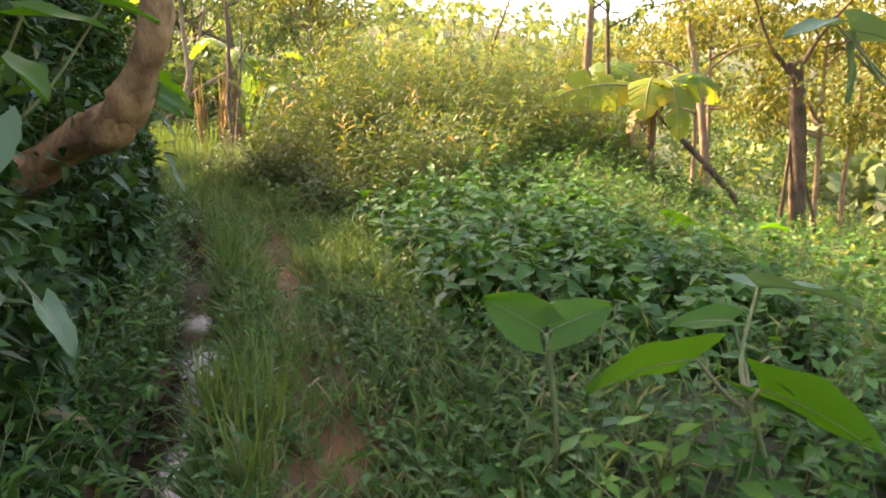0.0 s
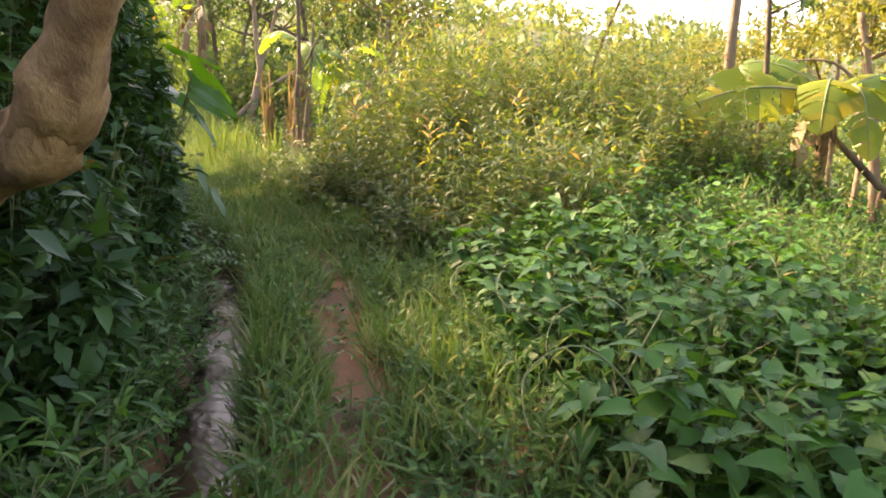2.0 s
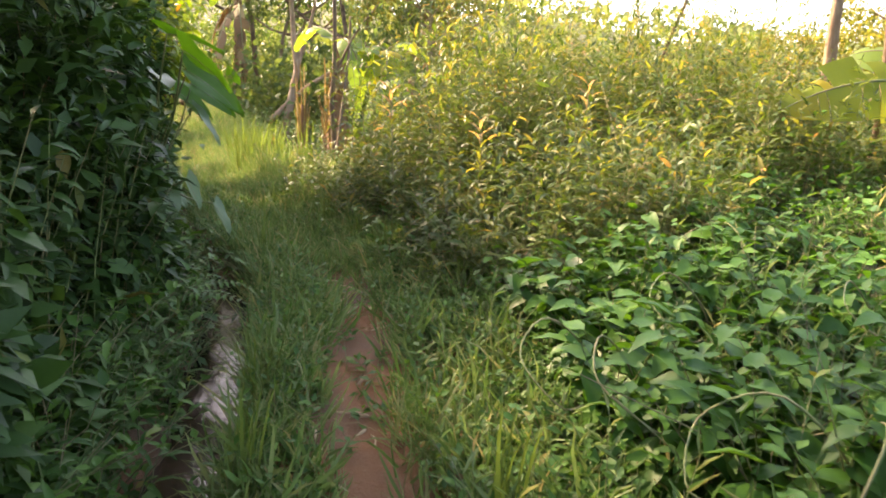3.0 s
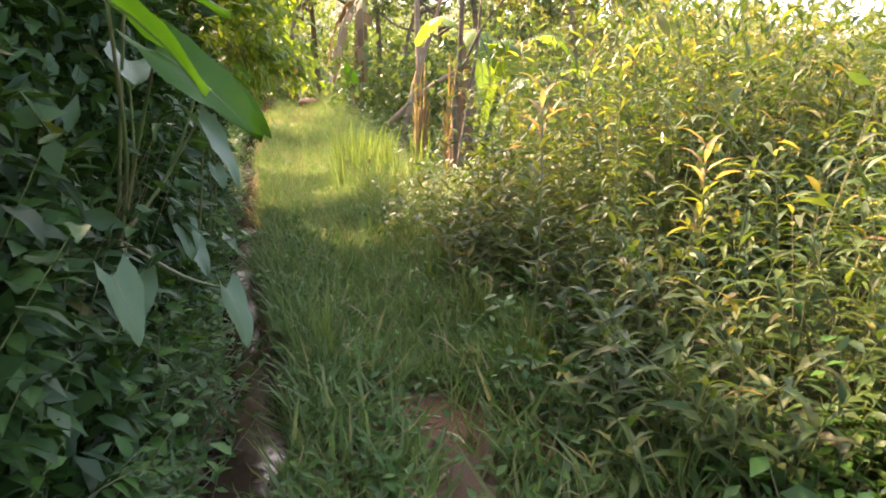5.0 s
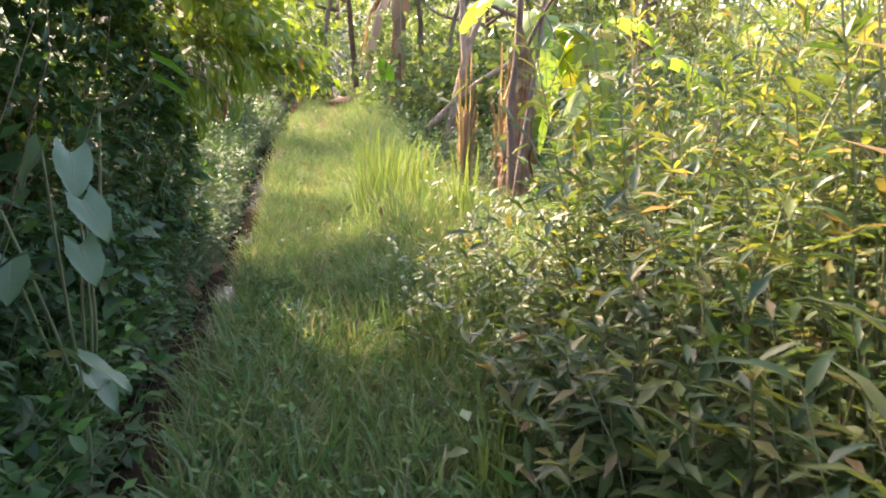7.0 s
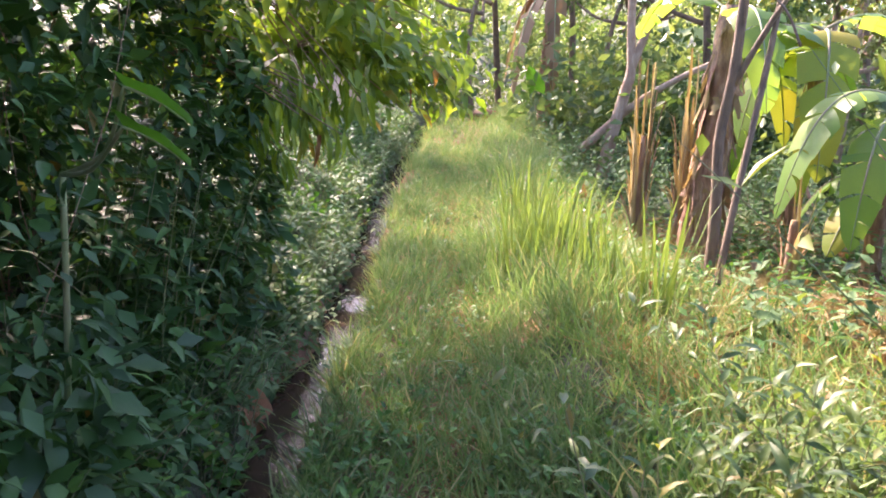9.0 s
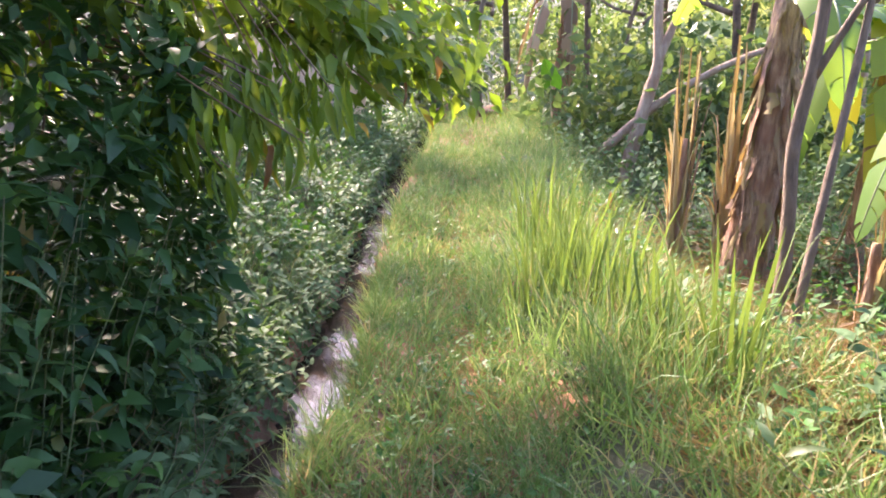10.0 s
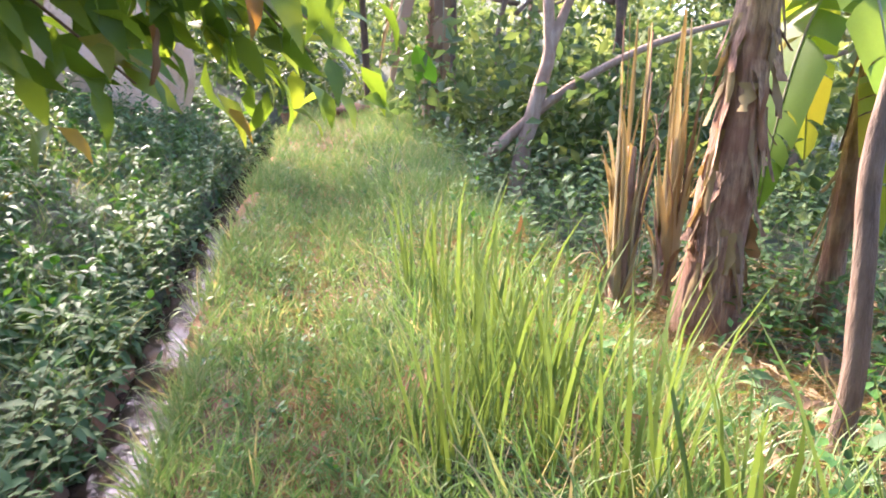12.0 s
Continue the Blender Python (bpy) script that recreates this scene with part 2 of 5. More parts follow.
def along(x, y):
    """Distance along the path, and to its right, of points."""
    x, y = np.atleast_1d(x).astype(float), np.atleast_1d(y).astype(float)
    s, d = np.empty_like(x), np.empty_like(x)
    for a in range(0, len(x), 20000):
        q = np.stack([x[a:a + 20000], y[a:a + 20000]], 1)
        i = ((q[:, None, :] - PATH_LINE[None]) ** 2).sum(2).argmin(1)
        v = q - PATH_LINE[i]
        t = PATH_TAN[i]
        s[a:a + 20000] = PATH_S[i] + (v * t).sum(1)
        side = v[:, 0] * t[:, 1] - v[:, 1] * t[:, 0]
        d[a:a + 20000] = np.where(np.abs((v * t).sum(1)) > 0.3, np.sign(side) * np.hypot(v[:, 0], v[:, 1]), side)
    return s, d


def at_path(s, d):
    """World x, y of points given by distance along and to the right of the path."""
    x = np.interp(s, PATH_S, PATH_LINE[:, 0]); y = np.interp(s, PATH_S, PATH_LINE[:, 1])
    tx = np.interp(s, PATH_S, PATH_TAN[:, 0]); ty = np.interp(s, PATH_S, PATH_TAN[:, 1])
    return x + d * ty, y - d * tx


def step(a, b, v):
    u = np.clip((v - a) / (b - a), 0, 1)
    return u * u * (3 - 2 * u)


def wob(x, y, f=1.0, seed=0.0):
    return (np.sin(1.7 * f * x + 1.3 * seed + 1.1 * np.sin(1.1 * f * y)) + np.sin(2.3 * f * y + seed + 0.9 * np.sin(1.9 * f * x))
            + 0.5 * np.sin(5.1 * f * x + 3.7 * f * y + seed)) / 2.5


CH = -0.82                                                # the water channel's middle, to the right of the path


CH_S = (-6, 2.5, 3.8, 4.6, 5.5, 6.2, 7.1, 8.0, 9.0, 10.5, 12.0, 14.3, 15.6, 17.0, 18.5, 21.0, 25.0)
CH_D = (0.1, 0.17, 0.21, 0.20, 0.13, 0.12, 0.03, -0.02, 0.07, -0.03, -0.08, 0.01, 0.08, 0.07, -0.03, -0.11, -0.1)


def rise(s):
    """The path climbs gently towards the wood."""
    return 0.10 * np.clip(s - 18.3, 0, 10) * step(17.5, 20.0, s)


def ch_off(s):
    """How far the channel wanders from its usual line."""
    return np.interp(s, CH_S, CH_D) + 0.02 * np.sin(2.9 * s + 1.0) + 0.02 * np.sin(6.3 * s)


def ground_z(x, y):
    x, y = np.atleast_1d(x).astype(float), np.atleast_1d(y).astype(float)
    s, d = along(x, y)
    z = rise(s) + 0.02 * wob(x, y, 2.0)
    z = z - (0.35 + 0.03 * np.clip(s - 18, 0, 9)) * step(1.4, 2.6, d) * step(15.0, 17.3, s) * (1 - step(27, 31, s))
    z = z - 0.42 * (1 - step(0.08, 0.27, np.abs(d - CH - ch_off(s) + 0.05 * wob(x, y, 2.3, 4))))
    z = z - 0.05 * (1 - step(0.05, 0.3, np.abs(d - 0.05)))
    z = z + 0.42 * np.clip(-d - 1.1, 0, 5) + 0.2 * np.clip(-d - 6, 0, 14)
    z = z + 0.10 * step(0.4, 0.9, d)
    z = z + 0.75 * np.exp(-((x - 0.9) / 2.6) ** 2 - ((y - 12.0) / 3.4) ** 2) * step(0.4, 2.0, d)
    z = z - 0.24 * np.clip(x - 1.5 - 1.3 * step(8, 11, y), 0, 34) - 0.05 * np.clip(d - 5, 0, 30)
    r = np.hypot(x, y)
    z = z + 19.5 * step(55, 165, r) + 1.5 * wob(x, y, 0.03) * step(40, 90, r)
    return z


def ground_at(x, y):
    return float(ground_z(x, y)[0])


# ---- mesh building ----
class Bag:
    """Gathers triangles and quads, by material slot, for one mesh."""

    def __init__(self):
        self.v, self.t, self.q, self.n = [], [], [], 0

    def add(self, v, tris=None, quads=None, slot=0):
        if tris is not None and len(tris):
            self.t.append((np.asarray(tris) + self.n, slot))
        if quads is not None and len(quads):
            self.q.append((np.asarray(quads) + self.n, slot))
        self.v.append(v)
        self.n += len(v)

    def mesh(self, name, mats, smooth=True):
        me = bpy.data.meshes.new(name)
        v = np.concatenate(self.v).astype(np.float32)
        faces = [(f, 3, s) for f, s in self.t] + [(f, 4, s) for f, s in self.q]
        loops = np.concatenate([f.ravel() for f, k, s in faces]).astype(np.int32)
        size = np.concatenate([np.full(len(f), k) for f, k, s in faces])
        slot = np.concatenate([np.full(len(f), s) for f, k, s in faces]).astype(np.int32)
        me.vertices.add(len(v)); me.vertices.foreach_set("co", v.ravel())
        me.loops.add(len(loops)); me.loops.foreach_set("vertex_index", loops)
        me.polygons.add(len(size))
        me.polygons.foreach_set("loop_start", np.concatenate([[0], np.cumsum(size)[:-1]]).astype(np.int32))
        me.polygons.foreach_set("material_index", slot)
        me.polygons.foreach_set("use_smooth", np.full(len(size), smooth))
        for m in mats:
            me.materials.append(m)
        me.update(calc_edges=True)
        return me


def unit(a):
    return a / np.maximum(np.linalg.norm(a, axis=-1, keepdims=True), 1e-9)


def blade_shape(stations):
    """A leaf from stations (along, half width, height of the midrib, height of the edge)."""
    v, rows = [], []
    for u, hw, zm, ze in stations:
        if hw == 0:
            rows.append([len(v)]); v.append((u, 0, zm))
        else:
            rows.append([len(v), len(v) + 1, len(v) + 2])
            v += [(u, -hw, ze), (u, 0, zm), (u, hw, ze)]
    tris, quads = [], []
    for a, b in zip(rows, rows[1:]):
        if len(a) == 1 and len(b) == 3:
            tris += [(a[0], b[1], b[0]), (a[0], b[2], b[1])]
        elif len(a) == 3 and len(b) == 1:
            tris += [(a[0], a[1], b[0]), (a[1], a[2], b[0])]
        else:
            quads += [(a[0], a[1], b[1], b[0]), (a[1], a[2], b[2], b[1])]
    return np.array(v, float), np.array(tris).reshape(-1, 3), np.array(quads).reshape(-1, 4)


FLAT = (np.array([(0, 0, 0), (0.45, -0.5, 0.04), (1, 0, -0.12), (0.45, 0.5, 0.04)], float), np.array([(0, 2, 1), (0, 3, 2)]), np.zeros((0, 4), int))
DIAMOND = blade_shape([(0, 0, 0, 0), (0.45, 0.5, -0.05, 0.03), (1, 0, -0.14, 0)])
OVATE = blade_shape([(0, 0, 0, 0), (0.22, 0.42, 0.0, 0.07), (0.6, 0.40, -0.03, 0.03), (1, 0, -0.22, 0)])
LANCE = blade_shape([(0, 0, 0, 0), (0.3, 0.5, 0.05, 0.09), (0.65, 0.34, 0.0, 0.03), (1, 0, -0.2, 0)])
HEART = blade_shape([(0.06, 0, 0, 0), (-0.10, 0.30, -0.02, 0.04), (0.2, 0.5, -0.01, 0.06), (0.55, 0.36, -0.05, 0.02), (1, 0, -0.26, 0)])
GRASS = (np.array([(0, -0.5, 0), (0, 0.5, 0), (0.45, -0.45, 0.02), (0.45, 0.45, 0.02), (0.8, -0.28, -0.08), (0.8, 0.28, -0.08), (1, 0, -0.28)], float), np.array([(4, 5, 6)]),
         np.array([(0, 1, 3, 2), (2, 3, 5, 4)]))


UPRIGHT = (GRASS[0] * np.array([1, 1, 0.4]), GRASS[1], GRASS[2])


def leaves(bag, P, T, N, L, W, shape=OVATE, slot=0):
    """Many leaves at P, growing along T with the upper side along N."""
    n = len(P)
    if n == 0:
        return
    T = unit(T)
    S = unit(np.cross(N, T))
    N = np.cross(T, S)
    tv, tt, tq = shape
    L = np.broadcast_to(L, (n,))[:, None, None]
    W = np.broadcast_to(W, (n,))[:, None, None]
    v = P[:, None, :] + L * tv[None, :, 0:1] * T[:, None, :] + W * tv[None, :, 1:2] * S[:, None, :] + L * tv[None, :, 2:3] * N[:, None, :]
    off = (np.arange(n) * len(tv))[:, None, None]
    bag.add(v.reshape(-1, 3), (tt[None] + off).reshape(-1, 3) if len(tt) else None, (tq[None] + off).reshape(-1, 4) if len(tq) else None, slot)


def stems(bag, pts, radii, slot=1, sides=3):
    """Thin tapered stems. pts: n x m x 3, radii: n x m."""
    n, m, _ = pts.shape
    ang = np.arange(sides) * 2 * np.pi / sides
    ring = np.stack([np.cos(ang), np.sin(ang), 0 * ang], 1)
    ax = unit(pts[:, -1] - pts[:, 0])
    a = unit(np.cross(ax, np.array([0.31, 0.2, 0.93])))
    b = np.cross(ax, a)
    v = pts[:, :, None, :] + radii[:, :, None, None] * (ring[None, None, :, 0:1] * a[:, None, None, :] + ring[None, None, :, 1:2] * b[:, None, None, :])
    base = (np.arange(n) * m * sides)[:, None, None, None]
    i = np.arange(m - 1)[None, :, None]
    k = np.arange(sides)[None, None, :]
    k2 = (k + 1) % sides
    q = np.stack([i * sides + k + 0 * k2, i * sides + k2, (i + 1) * sides + k2, (i + 1) * sides + k], -1) + base
    bag.add(v.reshape(-1, 3), None, q.reshape(-1, 4), slot)


def rand_dir(n, up=0.0):
    v = rng.normal(size=(n, 3))
    v[:, 2] += up
    return unit(v)


def herbs(bag, x, y, z0, h, k, L, W, f0=0.15, el=(10, 40), shape=OVATE, slot=0, lean=0.25, stem=0.004, stem_slot=1, grow=(1.0, 0.6), tips=None, push=None):
    """Upright leafy stalks; k leaves on each, spiralling up."""
    n = len(x)
    h = np.broadcast_to(h, (n,))
    ln = rng.normal(size=(n, 2)) * lean
    if push is not None:
        ln = ln + push
    base = np.stack([x, y, z0], 1)
    f = np.linspace(f0, 1.0, k)[None, :] + rng.uniform(-0.04, 0.04, (n, k))

    def on(fr):
        return np.stack([base[:, 0:1] + ln[:, 0:1] * h[:, None] * fr ** 1.6, base[:, 1:2] + ln[:, 1:2] * h[:, None] * fr ** 1.6, base[:, 2:3] + h[:, None] * fr * (1 - 0.12 * np.abs(ln).sum(1)[:, None] * fr)], -1)
    P = on(f)
    az = np.arange(k)[None, :] * 2.4 + rng.uniform(0, 6.28, (n, 1)) + rng.normal(0, 0.35, (n, k))
    e = np.radians(np.linspace(el[0], el[1], k)[None, :] + rng.normal(0, 16, (n, k)))
    T = np.stack([np.cos(az) * np.cos(e), np.sin(az) * np.cos(e), np.sin(e)], -1)
    N = np.stack([-np.cos(az) * np.sin(e), -np.sin(az) * np.sin(e), np.cos(e)], -1) + rng.normal(0, 0.28, (n, k, 3))
    g = np.linspace(grow[0], grow[1], k)[None, :] * rng.uniform(0.7, 1.25, (n, k))
    P, T, N = P.reshape(-1, 3), T.reshape(-1, 3), N.reshape(-1, 3)
    LL, WW = (L * g).ravel(), (W * g).ravel()
    if tips is None:
        leaves(bag, P, T, N, LL, WW, shape, slot)
    else:
        top = (np.broadcast_to(np.arange(k)[None], (n, k)) >= k - tips[0]).ravel() & np.repeat(rng.random(n) < tips[2], k)
        leaves(bag, P[~top], T[~top], N[~top], LL[~top], WW[~top], shape, slot)
        leaves(bag, P[top], T[top], N[top], LL[top], WW[top], shape, tips[1])
    ks = np.array([0.0, 0.5, 1.0])[None, :].repeat(n, 0)
    stems(bag, on(ks), np.array([1.0, 0.8, 0.4])[None, :] * stem * np.ones((n, 1)), stem_slot)


def tube(bag, pts, radii, sides=10, rough=0.0, seed=0, slot=0, freq=6.0):
    """A limb along points, with an uneven skin."""
    pts = np.asarray(pts, float)
    radii = np.asarray(radii, float)
    m = len(pts)
    tan = unit(np.gradient(pts, axis=0))
    ref = np.array([0.9, 0.3, 0.1]) if abs(tan[0][2]) > 0.7 else np.array([0, 0.1, 1.0])
    a = unit(np.cross(tan, ref))
    b = np.cross(tan, a)
    ang = np.arange(sides) * 2 * np.pi / sides
    k = np.ones((m, sides))
    if rough:
        r2 = np.random.default_rng(seed)
        k += rough * (0.6 * np.sin(ang[None] * 3 + np.linspace(0, freq, m)[:, None] + seed) + r2.normal(0, 0.5, (m, sides)))
    v = pts[:, None] + (radii[:, None] * k)[:, :, None] * (np.cos(ang)[None, :, None] * a[:, None] + np.sin(ang)[None, :, None] * b[:, None])
    i = np.arange(m - 1)[:, None]
    j = np.arange(sides)[None]
    q = np.stack([i * sides + j, i * sides + (j + 1) % sides, (i + 1) * sides + (j + 1) % sides, (i + 1) * sides + j], -1).reshape(-1, 4)
    vv = np.concatenate([v.reshape(-1, 3), pts[[0, -1]]])
    c0, c1 = m * sides, m * sides + 1
    jj = np.arange(sides)
    caps = np.concatenate([np.stack([np.full(sides, c0), (jj + 1) % sides, jj], 1), np.stack([np.full(sides, c1), (m - 1) * sides + jj, (m - 1) * sides + (jj + 1) % sides], 1)])
    bag.add(vv, caps, q, slot)


def curve_pts(pts, n=14):
    """A smooth line through points."""
    pts = np.asarray(pts, float)
    m = len(pts)
    out = []
    for t in np.linspace(0, m - 1, n):
        i = min(int(t), m - 2)
        u = t - i
        p0, p1, p2, p3 = pts[max(i - 1, 0)], pts[i], pts[i + 1], pts[min(i + 2, m - 1)]
        out.append(0.5 * (2 * p1 + (p2 - p0) * u + (2 * p0 - 5 * p1 + 4 * p2 - p3) * u ** 2 + (3 * p1 - p0 - 3 * p2 + p3) * u ** 3))
    return np.array(out)


def put(name, bag, mats, parent=None, label="", category="", group="", kind="", smooth=True, origin=None):
    mats = mats if isinstance(mats, (list, tuple)) else [mats]
    if origin is not None:
        bag.v = [v - np.asarray(origin, float) for v in bag.v]
    ob = new(name, bag.mesh(name, mats, smooth))
    if origin is not None:
        ob.location = origin
    if parent is not None:
        ob.parent = parent
    return tagged(ob, label, category, group, kind)


def base_of(name, place, label, category, group="", kind=""):
    ob = new(name)
    ob.empty_display_size = 0.2
    ob.location = place
    return tagged(ob, label, category, group, kind)


def scatter(n, s0, s1, d0, d1):
    s, d = rng.uniform(s0, s1, n), rng.uniform(d0, d1, n)
    x, y = at_path(s, d)
    return s, d, x, y


# ---- ground and water ----
def make_ground():
    gx = np.concatenate([[-600, -300, -190, -130, -90, -60, -42, -30, -24, -19, -16.5], np.arange(-15, 7.01, 0.13), [8, 9.5, 11.5, 14, 18, 24, 32, 42, 60, 90, 130, 190, 300, 600]])
    gy = np.concatenate([[-600, -300, -190, -130, -90, -60, -40, -26, -17, -12, -9, -7], np.arange(-5, 25.01, 0.13), [26, 27.5, 29.5, 32, 36, 42, 60, 90, 130, 190, 300, 600]])
    X, Y = np.meshgrid(gx, gy, indexing="ij")
    Z = ground_z(X.ravel(), Y.ravel())
    fine = (np.abs(X.ravel() + 4) < 11.5) & (np.abs(Y.ravel() - 10) < 15)
    Z += fine * rng.normal(0, 0.008, Z.shape)
    nx, ny = len(gx), len(gy)
    i, j = np.meshgrid(np.arange(nx - 1), np.arange(ny - 1), indexing="ij")
    q = np.stack([i * ny + j, (i + 1) * ny + j, (i + 1) * ny + j + 1, i * ny + j + 1], -1).reshape(-1, 4)
    bag = Bag()
    V = np.stack([X.ravel(), Y.ravel(), Z], 1)
    mid = V[q].mean(1)
    s, d = along(mid[:, 0], mid[:, 1])
    wild = (d > 0.6 + 0.12 * np.sin(3 * s)) | (d < -1.02) | (np.hypot(mid[:, 0] + 4, mid[:, 1] - 10) > 26)
    bag.add(V, None, q[~wild])
    bag.q.append((q[wild], 1))
    put("ground", bag, [M_SOIL, M_COVER], label="red-brown soil under the undergrowth, worn bare along the footpath", category="ground", kind="structure")


def make_water():
    s = np.arange(-6, 30, 0.1)
    rows = []
    for off in np.linspace(-0.3, 0.3, 7):
        x, y = at_path(s, CH + ch_off(s) + off)
        rows.append(np.stack([x, y, -0.2 + rise(s) + 0.012 * wob(x, y, 3.0, 2)], 1))
    v = np.stack(rows, 1)
    n, k = v.shape[:2]
    i, j = np.meshgrid(np.arange(n - 1), np.arange(k - 1), indexing="ij")
    q = np.stack([i * k + j, i * k + j + 1, (i + 1) * k + j + 1, (i + 1) * k + j], -1).reshape(-1, 4)
    bag = Bag()
    bag.add(v.reshape(-1, 3), None, q)
    put("water", bag, M_WATER, label="shallow brown water running in a narrow earth channel", category="water", kind="structure")


make_ground()
make_water()


# ---- undergrowth ----
def wall_front(s):
    """How far left of the path the bank's leaf wall stands, at the foot."""
    return -1.2 + 0.8 * ch_off(s) * (1 - step(6.5, 8.5, s)) + 0.06 * step(8.5, 10.0, s) - 1.3 * step(15.1, 16.1, s)


def wall_height(s):
    return 2.35 - 0.3 * step(7.5, 8.5, s) * (1 - step(10.5, 11.5, s)) + 0.55 * step(10.5, 12.0, s) - 1.5 * step(15.0, 16.2, s)


def make_bank():
    bag = Bag()
    n = 71000
    s = rng.uniform(-2.5, 17, n)
    H = 1.12 * wall_height(s) * (1 + 0.15 * np.sin(s * 2.1) + 0.1 * np.sin(5 * s + 1))
    u = rng.random(n) ** 0.9
    back = rng.exponential(0.28, n)
    bulge = 0.22 * np.sin(2.6 * s + 3 * u) + 0.16 * np.sin(6.1 * s - 7 * u * H) + 0.1 * np.sin(11 * s + 9 * u)
    d = wall_front(s) - 0.13 * u * H - 0.9 * np.clip(u - 0.8, 0, 1) * H - back + bulge
    d = np.minimum(d, wall_front(s) + 0.12 - 0.1 * u)
    x, y = at_path(s, d)
    z = ground_z(x, y) * (1 - u) + u * H
    z = np.maximum(z, ground_z(x, y) + 0.04)
    hole = wob(s * 1.3, z * 1.7, 1.6, 3) > 0.55
    keep = ~(hole & (rng.random(n) < 0.8) & (back < 0.35)) & ~((y > 2.6) & (y < 5.0) & (x > -2.9) & (z > 0.9) & (z < 2.4) & (d > -1.9) & (rng.random(n) < 0.93))
    hollow = (s > 10.9) & (s < 13.4) & (z > 0.8)
    keep &= ~(hollow & (back < 0.75) & (rng.random(n) < 0.9))
    x, y, z, s, hollow = x[keep], y[keep], z[keep], s[keep], hollow[keep]
    n = len(x)
    tx = np.interp(s, PATH_S, PATH_TAN[:, 0]); ty = np.interp(s, PATH_S, PATH_TAN[:, 1])
    out = np.stack([ty, -tx, np.zeros(n)], 1)
    T = unit(out * rng.uniform(0.1, 1.2, (n, 1)) + rng.normal(0, 0.75, (n, 3)) + np.array([0, 0, -0.25]))
    N = unit(out * 0.5 + np.array([0, 0, 1.0]) + rng.normal(0, 0.45, (n, 3)))
    size = rng.uniform(0.05, 0.115, n) * np.where(s < 9, 1.3, 1.25) * np.where(rng.random(n) < 0.12, 1.5, 1.0) * np.where(hollow, 0.7, 1.0)
    deep = rng.random(n) < 0.6
    wd = size * np.where(rng.random(n) < 0.35, rng.uniform(0.2, 0.3, n), rng.uniform(0.4, 0.62, n))
    P = np.stack([x, y, z], 1)
    leaves(bag, P[~deep], T[~deep], N[~deep], size[~deep], wd[~deep], OVATE)
    leaves(bag, P[deep], T[deep], N[deep], size[deep], wd[deep], DIAMOND)
    # larger leaves further in and over the slope behind
    k = 11000
    sb, db = rng.uniform(-4, 15.2, k), -1.6 - rng.exponential(1.8, k)
    xb, yb = at_path(sb, db)
    zb = ground_z(xb, yb) + rng.random(k) * np.where(sb < 14, 2.6, 0.8)
    size = rng.uniform(0.1, 0.2, k)
    leaves(bag, np.stack([xb, yb, zb], 1), rand_dir(k, -0.3), rand_dir(k, 1.2), size, size * 0.6, FLAT)
    # thick growth closing the bank behind the hollow
    k = 9000
    sb, db = rng.uniform(8.5, 15.0, k), -2.4 - rng.exponential(0.7, k)
    xb, yb = at_path(sb, db)
    zb = ground_z(xb, yb) * 0.4 + rng.random(k) * 3.5
    size = rng.uniform(0.14, 0.28, k)
    leaves(bag, np.stack([xb, yb, zb], 1), rand_dir(k, -0.3), rand_dir(k, 1.0), size, size * 0.6, DIAMOND)
    # boughs arching over the darkest stretch of the bank
    # leaf clumps added overhead, mostly out of view, to shade bank and thicket
    hubs = 230
    sh, dh = rng.uniform(10.4, 14.8, hubs), rng.uniform(-3.2, -1.0, hubs)
    xh, yh = at_path(sh, dh)
    hub = np.stack([xh, yh, rng.uniform(2.7, 4.1, hubs)], 1)
    sh, dh = rng.uniform(12.6, 15.0, 26), rng.uniform(-1.7, -0.7, 26)
    xh, yh = at_path(sh, dh)
    hub = np.concatenate([hub, np.stack([xh, yh, rng.uniform(3.6, 4.3, 26)], 1)])
    P = np.repeat(hub, 75, 0) + rng.normal(0, 0.24, (len(hub) * 75, 3))
    size = rng.uniform(0.1, 0.2, len(P))
    leaves(bag, P, rand_dir(len(P), -0.3), rand_dir(len(P), 1.2), size, size * 0.6, DIAMOND)
    # woody stems inside
    m = 220
    ss = rng.uniform(-3, 16.5, m)
    dd = wall_front(ss) - rng.uniform(0.5, 1.3, m)
    x0, y0 = at_path(ss, dd)
    p0 = np.stack([x0, y0, ground_z(x0, y0)], 1)
    hh = rng.uniform(0.8, 3.0, m)[:, None]
    p2 = p0 + hh * unit(rng.normal(0, 0.22, (m, 3)) + np.array([0, 0, 1]))
    p1 = (p0 + p2) / 2 + rng.normal(0, 0.12, (m, 3))
    stems(bag, np.stack([p0, p1, p2], 1), np.array([1.0, 0.8, 0.4])[None] * rng.uniform(0.003, 0.006, (m, 1)), 1)
    put("bank_shrubs", bag, [M_WALL, M_TWIG], label="dense dark green leafy shrubs hanging over the channel bank, with shading leaf clumps added above", category="shrubs", kind="stuff")


